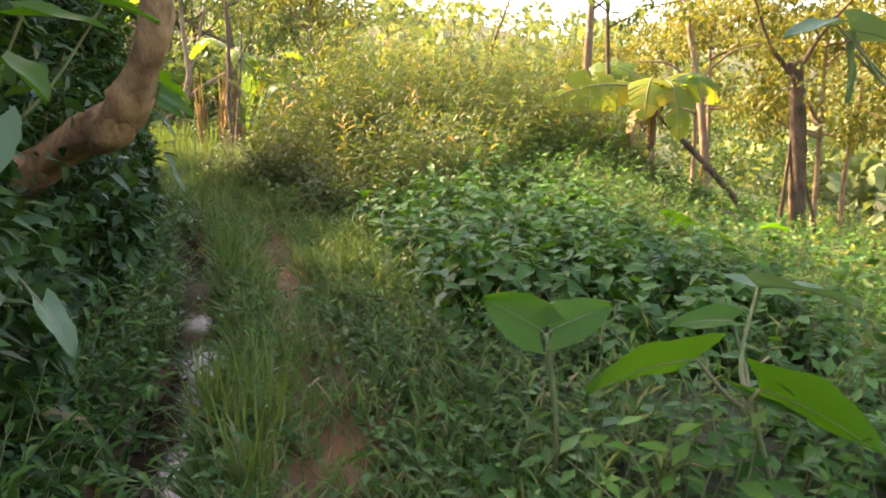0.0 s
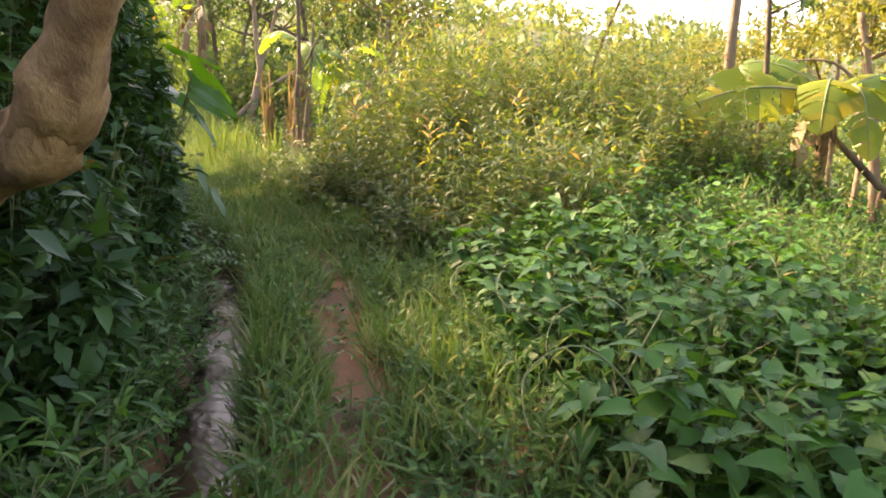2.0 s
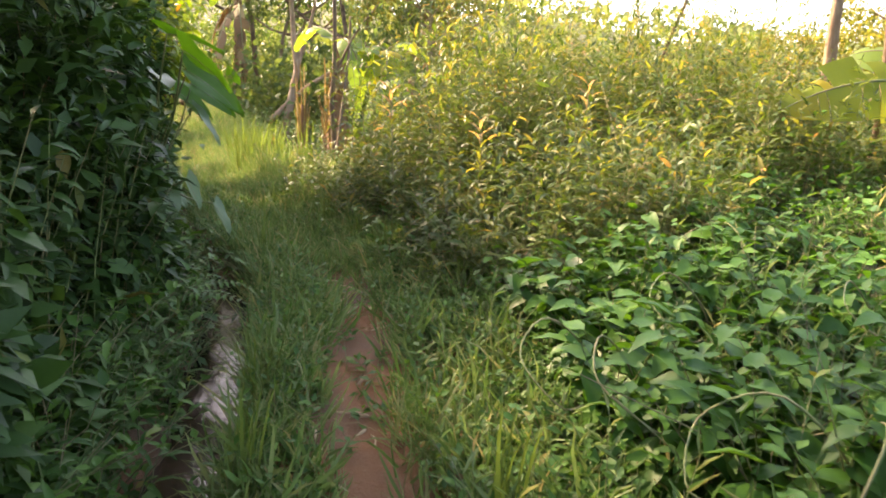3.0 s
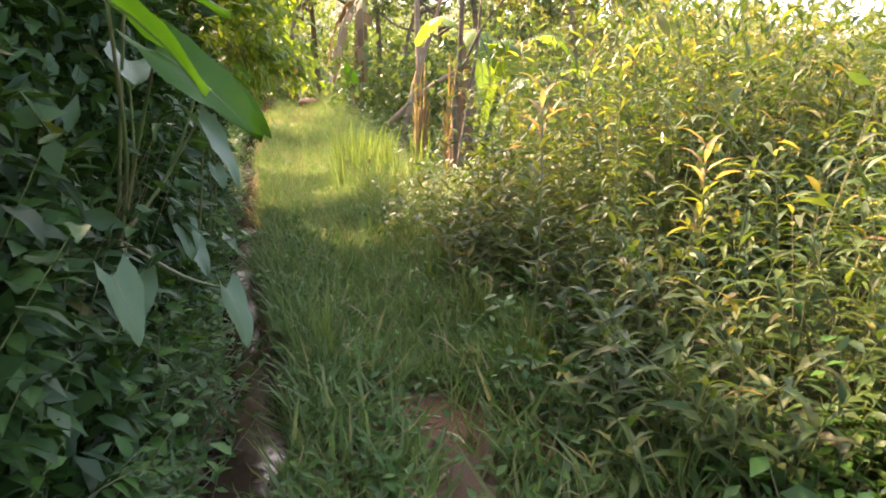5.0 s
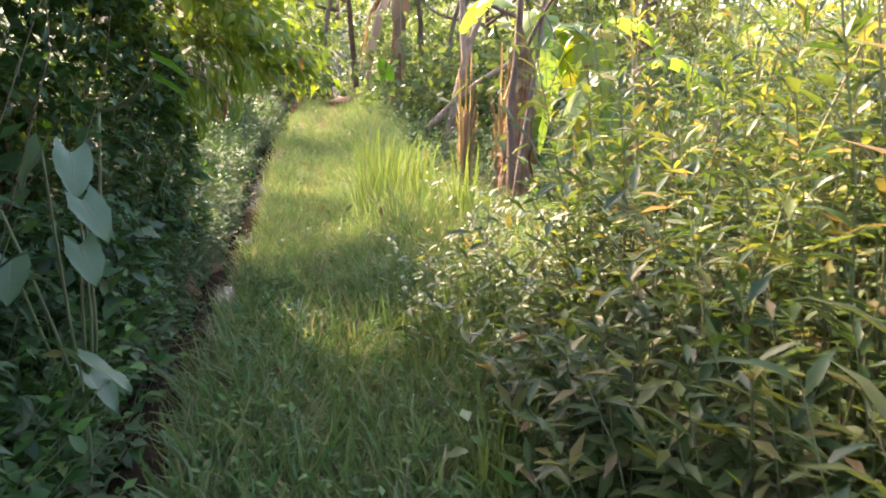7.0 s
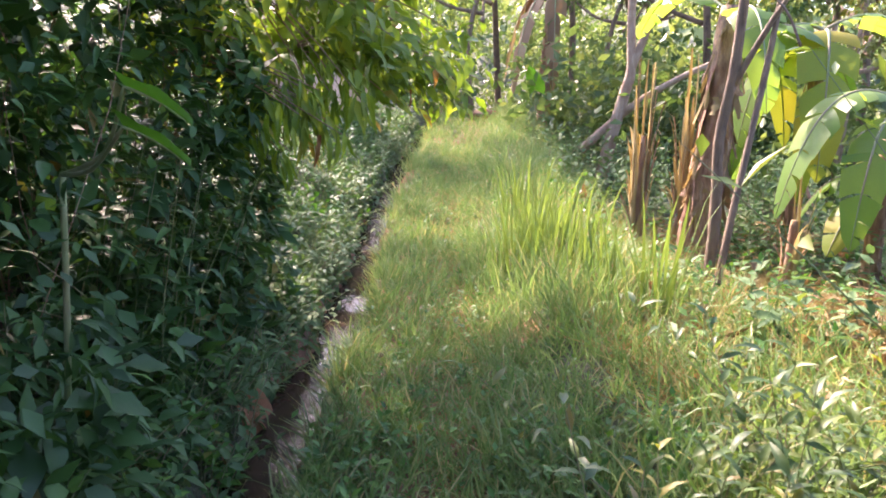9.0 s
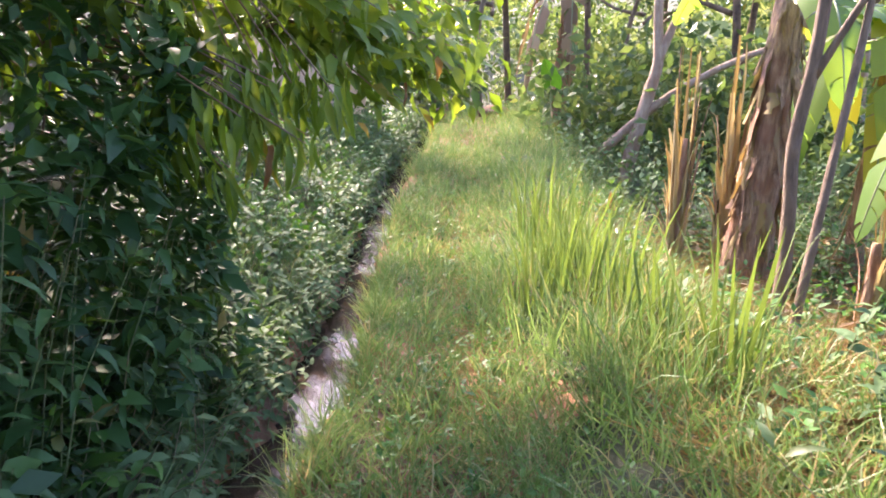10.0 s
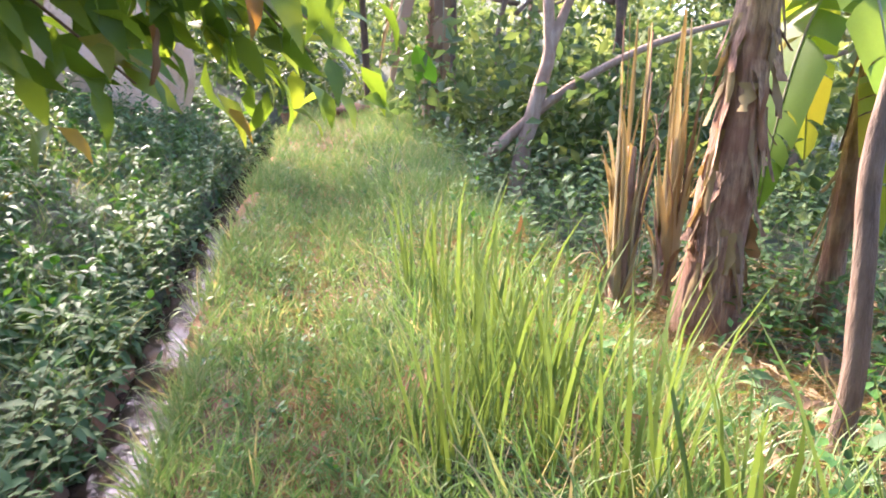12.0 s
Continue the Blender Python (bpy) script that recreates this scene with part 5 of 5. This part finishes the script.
# ---- large-leaved plants ----
def broad_blade(centre, heading, pitch_deg, length, width, roll=0.0, seed=0, lobes=True):
    """A big heart-shaped blade hung from its stalk, wavy at the rim. Heading: degrees clockwise from +y of the tip."""
    r2 = np.random.default_rng(seed)
    n, m = 11, 9
    bag = Bag()
    hd, pt, rl = radians(heading), radians(pitch_deg), radians(roll)
    t = np.array([math.sin(hd) * math.cos(pt), math.cos(hd) * math.cos(pt), math.sin(pt)])
    s0 = np.array([math.cos(hd), -math.sin(hd), 0.0])
    n0 = np.cross(s0, t)
    s = s0 * math.cos(rl) + n0 * math.sin(rl)
    nn = np.cross(s, t)
    v = []
    ph = r2.uniform(0, 6)
    for i in range(n):
        u = i / (n - 1)
        hw = (1 + 0.05 * math.sin(8 * math.pi * u + ph)) * 0.5 * width * (math.sin(math.pi * min(1, 0.22 + 0.78 * u)) ** 0.8 * (1 - 0.12 * u)) if u < 1 else 0.0
        for j in range(m):
            q = 2 * j / (m - 1) - 1
            a = u - (0.24 * abs(q) ** 1.3 * (1 - u) ** 1.2 if lobes else 0)
            wave = 0.035 * math.sin(5 * u + ph + 2.5 * q) * abs(q) + 0.02 * math.sin(13 * u + ph) * q * q
            zz = length * (-0.28 * u * u + 0.13 * abs(q) ** 1.5 * (1 - 0.5 * u) + wave)
            v.append(np.asarray(centre) + t * length * a + s * hw * q * 1.0 + nn * zz)
    ii, jj = np.meshgrid(np.arange(n - 1), np.arange(m - 1), indexing="ij")
    q = np.stack([ii * m + jj, ii * m + jj + 1, (ii + 1) * m + jj + 1, (ii + 1) * m + jj], -1).reshape(-1, 4)
    bag.add(np.array(v), None, q)
    grid = np.array(v).reshape(n, m, 3) + nn * 0.0015
    rib = grid[:, m // 2] - nn * 0.003
    return bag, rib


def big_plant(place, label, blades, group="large-leaved plants", mat=None, knot=None):
    """blades: (tip-of-stalk place, heading, pitch, length, width, roll, pale). All in the world."""
    place = np.array([place[0], place[1], ground_at(place[0], place[1]) - 0.03])
    ob = base_of("broad_leaf_plant", place, label, "leafy plant", group)
    for i, (c, hd, pt, ln, wd, rl, pale) in enumerate(blades):
        c = np.array(c, float)
        bag, rib = broad_blade(c, hd, pt, ln, wd, rl, i + int(abs(c[0]) * 37))
        leaf = put("leaf_blade", local(bag, place), M_BIGPALE if pale else M_BIG, ob, "pale grey-green leaf blade" if pale else "")
        vb = Bag()
        tube(vb, rib[:-1], np.linspace(0.004, 0.0015, len(rib) - 1), 5)
        put("midrib", local(vb, place), M_STEM, leaf)
        st = Bag()
        root = place if knot is None else np.array(knot, float)
        mid = (root + c) / 2 + np.array([0.03 * (-1) ** i, 0.02, -0.05])
        tube(st, curve_pts([root, mid, c], 9), np.linspace(0.009, 0.005, 9), 7)
        put("stalk", local(st, place), M_STEM, ob)
    if knot is not None:
        st = Bag()
        tube(st, curve_pts([place, (place + np.array(knot)) / 2 + np.array([0.02, 0, 0]), knot], 8), np.linspace(0.012, 0.010, 8), 8)
        put("stem", local(st, place), M_STEM, ob)
    return ob


def make_big_plants():
    big_plant((0.40, 2.28), "young broad-leaved plant with two upright green leaves on one stalk", [((0.34, 2.35, 0.69), -80, 30, 0.23, 0.20, 62, 0), ((0.385, 2.35, 0.69), 80, 22, 0.25, 0.17, -58, 0)], knot=(0.363, 2.35, 0.67))
    big_plant((1.10, 2.10), "broad-leaved plant with large drooping green leaves", [((0.81, 2.12, 0.67), -85, -6, 0.36, 0.26, -45, 0), ((0.93, 1.93, 0.65), 98, -14, 0.36, 0.26, 45, 0), ((0.93, 1.95, 0.60), 80, -8, 0.19, 0.16, 0, 1),
              ((1.05, 2.26, 0.87), 85, 2, 0.36, 0.2, 10, 1), ((0.95, 2.2, 0.77), -85, 5, 0.2, 0.12, 20, 0)], knot=(0.92, 1.95, 0.57))
    big_plant((2.2, 2.95), "tall broad-leaved plant with pale leaves held high", [((1.66, 3.1, 1.78), -100, 0, 0.24, 0.18, 10, 1), ((1.72, 3.1, 1.76), 90, -5, 0.3, 0.2, 20, 1), ((1.72, 3.12, 1.70), 100, -70, 0.24, 0.11, 0, 1)], knot=(2.15, 3.0, 1.35))
    big_plant((2.9, 6.7), "low plant with one large arching green leaf on the slope", [((2.15, 6.5, 0.28), 95, -8, 0.7, 0.34, 25, 0), ((3.1, 6.8, 0.2), 60, 5, 0.5, 0.3, 0, 0)])
    big_plant((-2.1, 2.9), "broad-leaved plant with dark green leaves under the leaning tree", [((-1.40, 3.05, 1.86), 100, -5, 0.26, 0.2, 15, 0), ((-1.65, 2.9, 1.80), 80, 5, 0.3, 0.22, -15, 0), ((-1.6, 2.6, 1.62), 120, -12, 0.36, 0.22, 20, 0),
              ((-1.75, 2.7, 1.55), 150, -15, 0.34, 0.22, -10, 0), ((-1.45, 2.3, 1.42), 150, -35, 0.26, 0.16, 30, 1), ((-1.25, 2.1, 0.86), 120, -30, 0.22, 0.12, 20, 1), ((-1.9, 2.9, 1.75), 190, -10, 0.36, 0.24, 0, 0)], knot=(-1.95, 2.8, 1.2))
    big_plant((-3.55, 7.85), "broad-leaved plant with large arrow-shaped leaves over the channel", [((-2.75, 7.05, 1.62), 70, -30, 0.34, 0.2, 30, 0), ((-2.95, 7.45, 1.52), 80, -28, 0.42, 0.22, -30, 0), ((-3.25, 8.05, 1.45), 95, -25, 0.38, 0.18, -35, 0),
              ((-3.2, 7.95, 1.27), 95, -35, 0.32, 0.17, 10, 1), ((-3.3, 7.7, 1.5), 130, -10, 0.26, 0.18, 20, 1), ((-3.1, 7.5, 1.75), 75, -5, 0.36, 0.2, 10, 0), ((-3.02, 7.85, 0.62), 110, -40, 0.26, 0.16, 20, 1), ((-3.2, 7.55, 0.72), 140, -25, 0.26, 0.17, 10, 1), ((-2.75, 7.0, 0.9), 100, -50, 0.2, 0.12, 0, 1)], knot=(-3.45, 7.75, 0.8))
    big_plant((-4.2, 9.0), "broad-leaved plant with pale leaves low on the bank", [((-3.78, 8.75, 1.4), 85, -25, 0.36, 0.2, -30, 0), ((-3.7, 8.4, 0.80), 120, -30, 0.3, 0.17, 20, 1), ((-3.75, 8.5, 0.66), 110, -25, 0.28, 0.16, 10, 1), ((-3.9, 8.3, 1.15), 150, -5, 0.24, 0.18, 0, 1)])
    big_plant((-4.9, 10.1), "climbing plant with grey-green heart-shaped leaves on the bank", [((-4.72, 10.0, 1.2), 120, -50, 0.2, 0.17, 20, 1), ((-4.82, 9.95, 1.22), 200, -50, 0.2, 0.18, 0, 1), ((-4.62, 9.95, 1.02), 90, -45, 0.2, 0.15, -10, 1), ((-4.6, 9.9, 0.85), 100, -50, 0.18, 0.15, 0, 1), ((-4.95, 9.8, 1.1), 170, -50, 0.18, 0.16, 0, 1), ((-4.8, 9.75, 0.8), 140, -50, 0.18, 0.15, 10, 1)])
    big_plant((-4.45, 9.65), "single broad oval leaf on a low plant beside the channel", [((-4.42, 9.7, 0.47), 85, -5, 0.26, 0.15, 25, 1), ((-4.5, 9.8, 0.36), 100, -20, 0.22, 0.12, 15, 1)])
    big_plant((-5.8, 10.95), "plant with slender yellow-green leaves beside the dark bank", [((-5.06, 10.83, 1.60), 24, -18, 0.18, 0.07, 25, 0), ((-5.06, 10.82, 1.50), 24, -20, 0.18, 0.07, 25, 0)], knot=(-5.62, 10.95, 1.32))
    big_plant((-9.6, 22.1), "plant with one upright round green leaf beside the path", [((-9.58, 22.1, 1.72), 180, 70, 0.5, 0.4, 0, 0)])


make_big_plants()


# ---- overhanging shrub with long leaves ----
def make_overhang():
    place = np.array([-8.5, 13.2, ground_at(-8.5, 13.2) - 0.05])
    ob = base_of("shrub", place, "shrub with long hanging leaves reaching out over the channel", "shrub")
    r2 = np.random.default_rng(21)
    ends = []
    hubs = [np.array(h) for h in ((-7.35, 12.3, 1.75), (-7.3, 13.0, 2.3), (-7.45, 13.7, 1.9), (-7.6, 14.4, 2.4), (-7.2, 13.4, 2.9))]
    for i, h in enumerate(hubs):
        limb("branch", [place, place + (h - place) * np.array([0.3, 0.3, 0.7]), h], 0.03, 0.014, M_TWIG, ob, place, 7, 0.05, 12, i)
    for i in range(56):
        y = r2.uniform(12.2, 15.0)
        x = -6.98 + 0.95 * r2.random() ** 0.8 - 0.35 * max(0, y - 13.6)
        e = np.array([x, y, r2.uniform(1.5, 3.2)])
        ends.append(e)
        h = min(hubs, key=lambda c: np.linalg.norm(c - e))
        limb("twig", [h, (h + e) / 2 + np.array([0, 0, 0.12]), e], 0.009, 0.003, M_TWIG, ob, place, 5, 0.04, 7, i)
    bag = Bag()
    for e in ends:
        k = 56
        f = r2.uniform(0.0, 1, k)[:, None]
        back = unit(place + np.array([0, 0, 2.0]) - e)
        P = e + back * f * 0.85 + r2.normal(0, 0.09, (k, 3))
        T = unit(r2.normal(0, 0.6, (k, 3)) - back * 0.7 + np.array([0, 0, -0.45]))
        L = r2.uniform(0.12, 0.21, k)
        leaves(bag, P, T, unit(r2.normal(0, 0.5, (k, 3)) + np.array([0.3, -0.3, 1.0])), L, L * r2.uniform(0.33, 0.45, k), LANCE)
    # long leaves hanging low in front
    for i in range(13):
        e = np.array([r2.uniform(-6.5, -6.15), r2.uniform(12.3, 13.1), r2.uniform(1.2, 1.65)])
        h = min(hubs, key=lambda c: np.linalg.norm(c - e))
        limb("twig", [h, (h + e) / 2 + np.array([0, 0, 0.14]), e], 0.009, 0.003, M_TWIG, ob, place, 5, 0.04, 7, 80 + i)
        k = 15
        f = r2.uniform(0.0, 1, k)[:, None]
        P = e + unit(h - e) * f * 0.4 + r2.normal(0, 0.04, (k, 3))
        T = unit(r2.normal(0, 0.3, (k, 3)) + np.array([0.15, -0.1, -1.0]))
        L = r2.uniform(0.15, 0.27, k)
        leaves(bag, P, T, unit(r2.normal(0, 0.6, (k, 3)) + np.array([0.5, -0.6, 0.3])), L, L * r2.uniform(0.14, 0.19, k), LANCE)
    put("foliage", local(bag, place), M_SHRUB, ob)
    for c, hd, pt, ln in (((-6.15, 12.65, 1.36), 130, -72, 0.17), ((-6.45, 13.9, 1.62), 100, -70, 0.12)):
        b, rib = broad_blade(c, hd, pt, ln, 0.035, 30, 4, False)
        put("withered_leaf", local(b, place), M_ORANGE, ob, "orange-brown withered leaf")


def make_tufts():
    kinds = []
    forms = []
    for i in range(6):
        bag = Bag()
        leaves(bag, np.zeros((1, 3)), np.array([[0, 0, 1.0]]), np.array([[-1.0, 0.1, 0]]), 1.0, 0.018 + 0.003 * i, UPRIGHT)
        forms.append(bag.mesh("blade", [M_TUFT]))
    for i in range(3):
        tuft = base_of("grass_tuft", (0, 0, -40), "tall tuft of bright green blade grass beside the footpath", "grass tuft", "tall grass tufts")
        for j in range(26):
            a, r = rng.uniform(0, 6.28), 0.12 * math.sqrt(rng.random())
            ob = new("blade", forms[j % 6])
            ob.parent = tuft
            k = rng.uniform(0.42, 0.98)
            ob.matrix_local = pose(r * math.cos(a), r * math.sin(a), -0.02, 0, 0, math.degrees(a)) @ pose(0, 0, 0, rng.uniform(-8, 8), rng.uniform(0, 16), rng.uniform(-70, 70)) @ Matrix.Diagonal((k * rng.uniform(0.7, 1.1), k * rng.uniform(0.7, 1.1), k, 1))
        kinds.append(tuft)
    spots = [(16.5, 0.85), (16.9, 0.85), (17.2, 0.98), (16.2, 0.98), (15.8, 1.1), (15.4, 1.25), (17.7, 0.9), (16.35, 0.62), (15.0, 1.45), (16.7, 1.15), (18.6, 0.8),
             (2.2, -0.45), (2.9, -0.3), (3.2, -0.42), (3.5, -0.5), (3.0, -0.15), (4.4, -0.4), (1.4, -0.35), (2.5, -0.2), (5.6, -0.4), (8.8, 0.5), (9.6, 0.55), (5.2, 0.45), (6.4, -0.45), (10.4, 0.5), (9.2, -0.4)]
    for i, (s, d) in enumerate(spots):
        x, y = at_path(np.array([s]), np.array([d]))
        place_copy(kinds[i % 3], float(x[0]), float(y[0]), rng.uniform(0, 360), rng.uniform(0.85, 1.15) * (0.55 if s < 11 else 1.0), 0.0)
    for k in kinds:
        drop_model(k)


def make_small():
    # lit shoot of the thicket nearest the path
    for x, y, h, lab in ((-2.0, 8.98, 1.43, "tall shoot with glowing yellow and pink top leaves"), (-1.24, 8.85, 1.2, "slender green shoot rising out of the thicket"), (-0.4, 9.4, 1.5, "tall shoot with yellow top leaves")):
        place = np.array([x, y, ground_at(x, y) - 0.03])
        ob = base_of("tall_shoot", place, lab, "shoot", "tall shoots in the thicket")
        hh = h - place[2]
        limb("stem", [(0, 0, 0), (0.02, 0.01, hh * 0.5), (0, 0, hh)], 0.006, 0.004, M_STEM, ob, (0, 0, 0), 7, 0.0, 8)
        for k in range(26):
            f = 0.3 + 0.7 * k / 25
            a = k * 2.4
            e = radians(20 + 25 * f)
            bag = Bag()
            T = np.array([[math.cos(a) * math.cos(e), math.sin(a) * math.cos(e), math.sin(e)]])
            leaves(bag, np.array([[0.0, 0, hh * f]]), T, np.array([[0, 0, 1.0]]), 0.17, 0.03, LANCE)
            put("leaf", bag, M_SHOOT if f > 0.82 else M_TIP if f > 0.6 else M_THICK, ob)
    # fern by the channel
    place = np.array([-2.95, 6.76, ground_at(-2.95, 6.76)])
    ob = base_of("fern", place, "small fern with light green feathered fronds", "fern")
    for i, (hd, ln) in enumerate(((70, 0.62), (98, 0.7), (130, 0.6), (40, 0.5), (160, 0.5))):
        h = np.array([math.sin(radians(hd)), math.cos(radians(hd)), 0])
        u = np.linspace(0, 1, 18)[:, None]
        rib = h * ln * u + np.array([0, 0, 1.0]) * (0.72 * u - 0.5 * u ** 2)
        bag = Bag()
        tube(bag, rib, np.linspace(0.004, 0.001, 18), 5, 0, 0, 1)
        sd = np.array([h[1], -h[0], 0])
        for sg in (-1, 1):
            P = rib[2:]
            L = 0.11 * np.sin(np.linspace(0.5, 3.0, 16))
            leaves(bag, P, np.tile(sd * sg + h * 0.5 + np.array([0, 0, -0.1]), (16, 1)), np.tile([0, 0, 1.0], (16, 1)), L, 0.024, LANCE)
        put("frond", bag, [M_HERB, M_STEM], ob)
    # dry husks, twigs and fallen leaves on the bare path
    for i in range(26):
        s, d = rng.uniform(3.5, 9.5), rng.uniform(-0.2, 0.35)
        x, y = at_path(np.array([s]), np.array([d]))
        x, y = float(x[0]), float(y[0])
        p = np.array([x, y, ground_at(x, y) + 0.012])
        a = rng.uniform(0, 6.28)
        l = rng.uniform(0.08, 0.24)
        h = np.array([math.cos(a), math.sin(a), rng.uniform(-0.02, 0.06)])
        bag = Bag()
        tube(bag, curve_pts([-h * l / 2, np.array([0.01, 0.01, 0.006]), h * l / 2], 6), np.array([0.003, 0.006, 0.007, 0.006, 0.005, 0.002]) * rng.uniform(0.7, 1.5), 6, 0.1, i)
        o = put("dry_stalk", bag, M_DRYMAT, None, "pale dry stalk lying on the red footpath", "stalk", "dry stalks on the path")
        o.location = p
    for i in range(40):
        s = rng.uniform(1, 18)
        d = rng.uniform(-0.3, 0.5)
        x, y = at_path(np.array([s]), np.array([d]))
        x, y = float(x[0]), float(y[0])
        b, rib = broad_blade((0, 0, 0.03), rng.uniform(0, 360), rng.uniform(-10, 15), rng.uniform(0.07, 0.16), rng.uniform(0.03, 0.06), rng.uniform(-40, 40), i, False)
        o = put("fallen_leaf", b, (M_DEAD, M_DRYGRASS, M_ORANGE)[i % 3] if i % 7 == 0 else M_DEAD, None, "curled brown fallen leaf on the ground", "leaf", "fallen leaves")
        o.location = (x, y, ground_at(x, y))


def make_flowers_and_vines():
    for x, y, z in ((1.86, 5.0, 0.22), (2.3, 5.6, 0.1)):
        place = np.array([x, y, ground_at(x, y)])
        ob = base_of("wild_flower", place, "small white flower bud on a thin green stalk", "flower", "white wild flowers")
        limb("stalk", [(0, 0, 0), (0.01, 0.01, 0.5 * (z - place[2])), (0, 0, z - place[2])], 0.004, 0.003, M_STEM, ob, (0, 0, 0), 6, 0, 8)
        for i in range(5):
            bag = Bag()
            a = i * 1.257
            leaves(bag, np.array([[0, 0, z - place[2]]]), np.array([[0.6 * math.cos(a), 0.6 * math.sin(a), 1.0]]), np.array([[-math.cos(a), -math.sin(a), 0.5]]), 0.035, 0.022, OVATE)
            put("petal", bag, M_PETAL, ob)
    r2 = np.random.default_rng(5)
    for i in range(12):
        s, d = r2.uniform(3.2, 6.8), r2.uniform(1.0, 2.8)
        x, y = at_path(np.array([s]), np.array([d]))
        p = np.array([x[0], y[0], ground_at(x[0], y[0])])
        a = r2.uniform(0, 6.28)
        pts = [(0, 0, 0), (0.1 * math.cos(a), 0.1 * math.sin(a), 0.3), (0.3 * math.cos(a + 0.4), 0.3 * math.sin(a + 0.4), 0.48), (0.48 * math.cos(a + 0.7), 0.48 * math.sin(a + 0.7), 0.4), (0.5 * math.cos(a + 1.1), 0.5 * math.sin(a + 1.1), 0.28), (0.4 * math.cos(a + 1.2), 0.4 * math.sin(a + 1.2), 0.26)]
        bag = Bag()
        tube(bag, curve_pts(pts, 24), np.linspace(0.005, 0.002, 24), 6, 0, i)
        o = put("vine", bag, M_STEM, None, "thin pale green creeper stem looping over the leaves", "vine", "creeper stems")
        o.location = p


def make_rock():
    bm = bmesh.new()
    bmesh.ops.create_icosphere(bm, subdivisions=5, radius=0.85)
    for v in bm.verts:
        p = v.co
        k = 1 + 0.28 * noise.noise(p * 1.3) + 0.14 * noise.noise(p * 3.1) + 0.06 * noise.noise(p * 8.0)
        v.co = Vector((p.x * 1.5, p.y * 1.6, p.z * 2.2)) * k
    me = bpy.data.meshes.new("rock_face")
    bm.to_mesh(me)
    bm.free()
    for f in me.polygons:
        f.use_smooth = True
    me.materials.append(M_ROCK)
    ob = new("rock_face", me)
    ob.location = (-13.9, 20.0, ground_at(-13.9, 20.0) + 0.1)
    tagged(ob, "pale pinkish weathered rock face behind the bank", "rock")
    for x, y, r in ((-12.6, 25.3, 0.31), (-6.9, 11.8, 0.16), (-7.75, 15.0, 0.12)):
        bm = bmesh.new()
        bmesh.ops.create_icosphere(bm, subdivisions=3, radius=1.0)
        for v in bm.verts:
            k = 1 + 0.35 * noise.noise(v.co * 1.5 + Vector((x, y, 0))) + 0.1 * noise.noise(v.co * 4)
            v.co = Vector((v.co.x * 1.2, v.co.y, v.co.z * 0.6)) * k * r
        me = bpy.data.meshes.new("stone")
        bm.to_mesh(me)
        bm.free()
        for f in me.polygons:
            f.use_smooth = True
        me.materials.append(M_SOIL)
        o = new("stone", me)
        o.location = (x, y, ground_at(x, y) + r * 0.2)
        tagged(o, "reddish earth mound at the path's edge" if r > 0.3 else "weathered stone half sunk in the bank", "stone")


M_DRYMAT = flat_mat("straw", (0.36, 0.25, 0.13), (0.55, 0.44, 0.28), 0.8)
make_overhang(); make_tufts(); make_small(); make_flowers_and_vines(); make_rock()
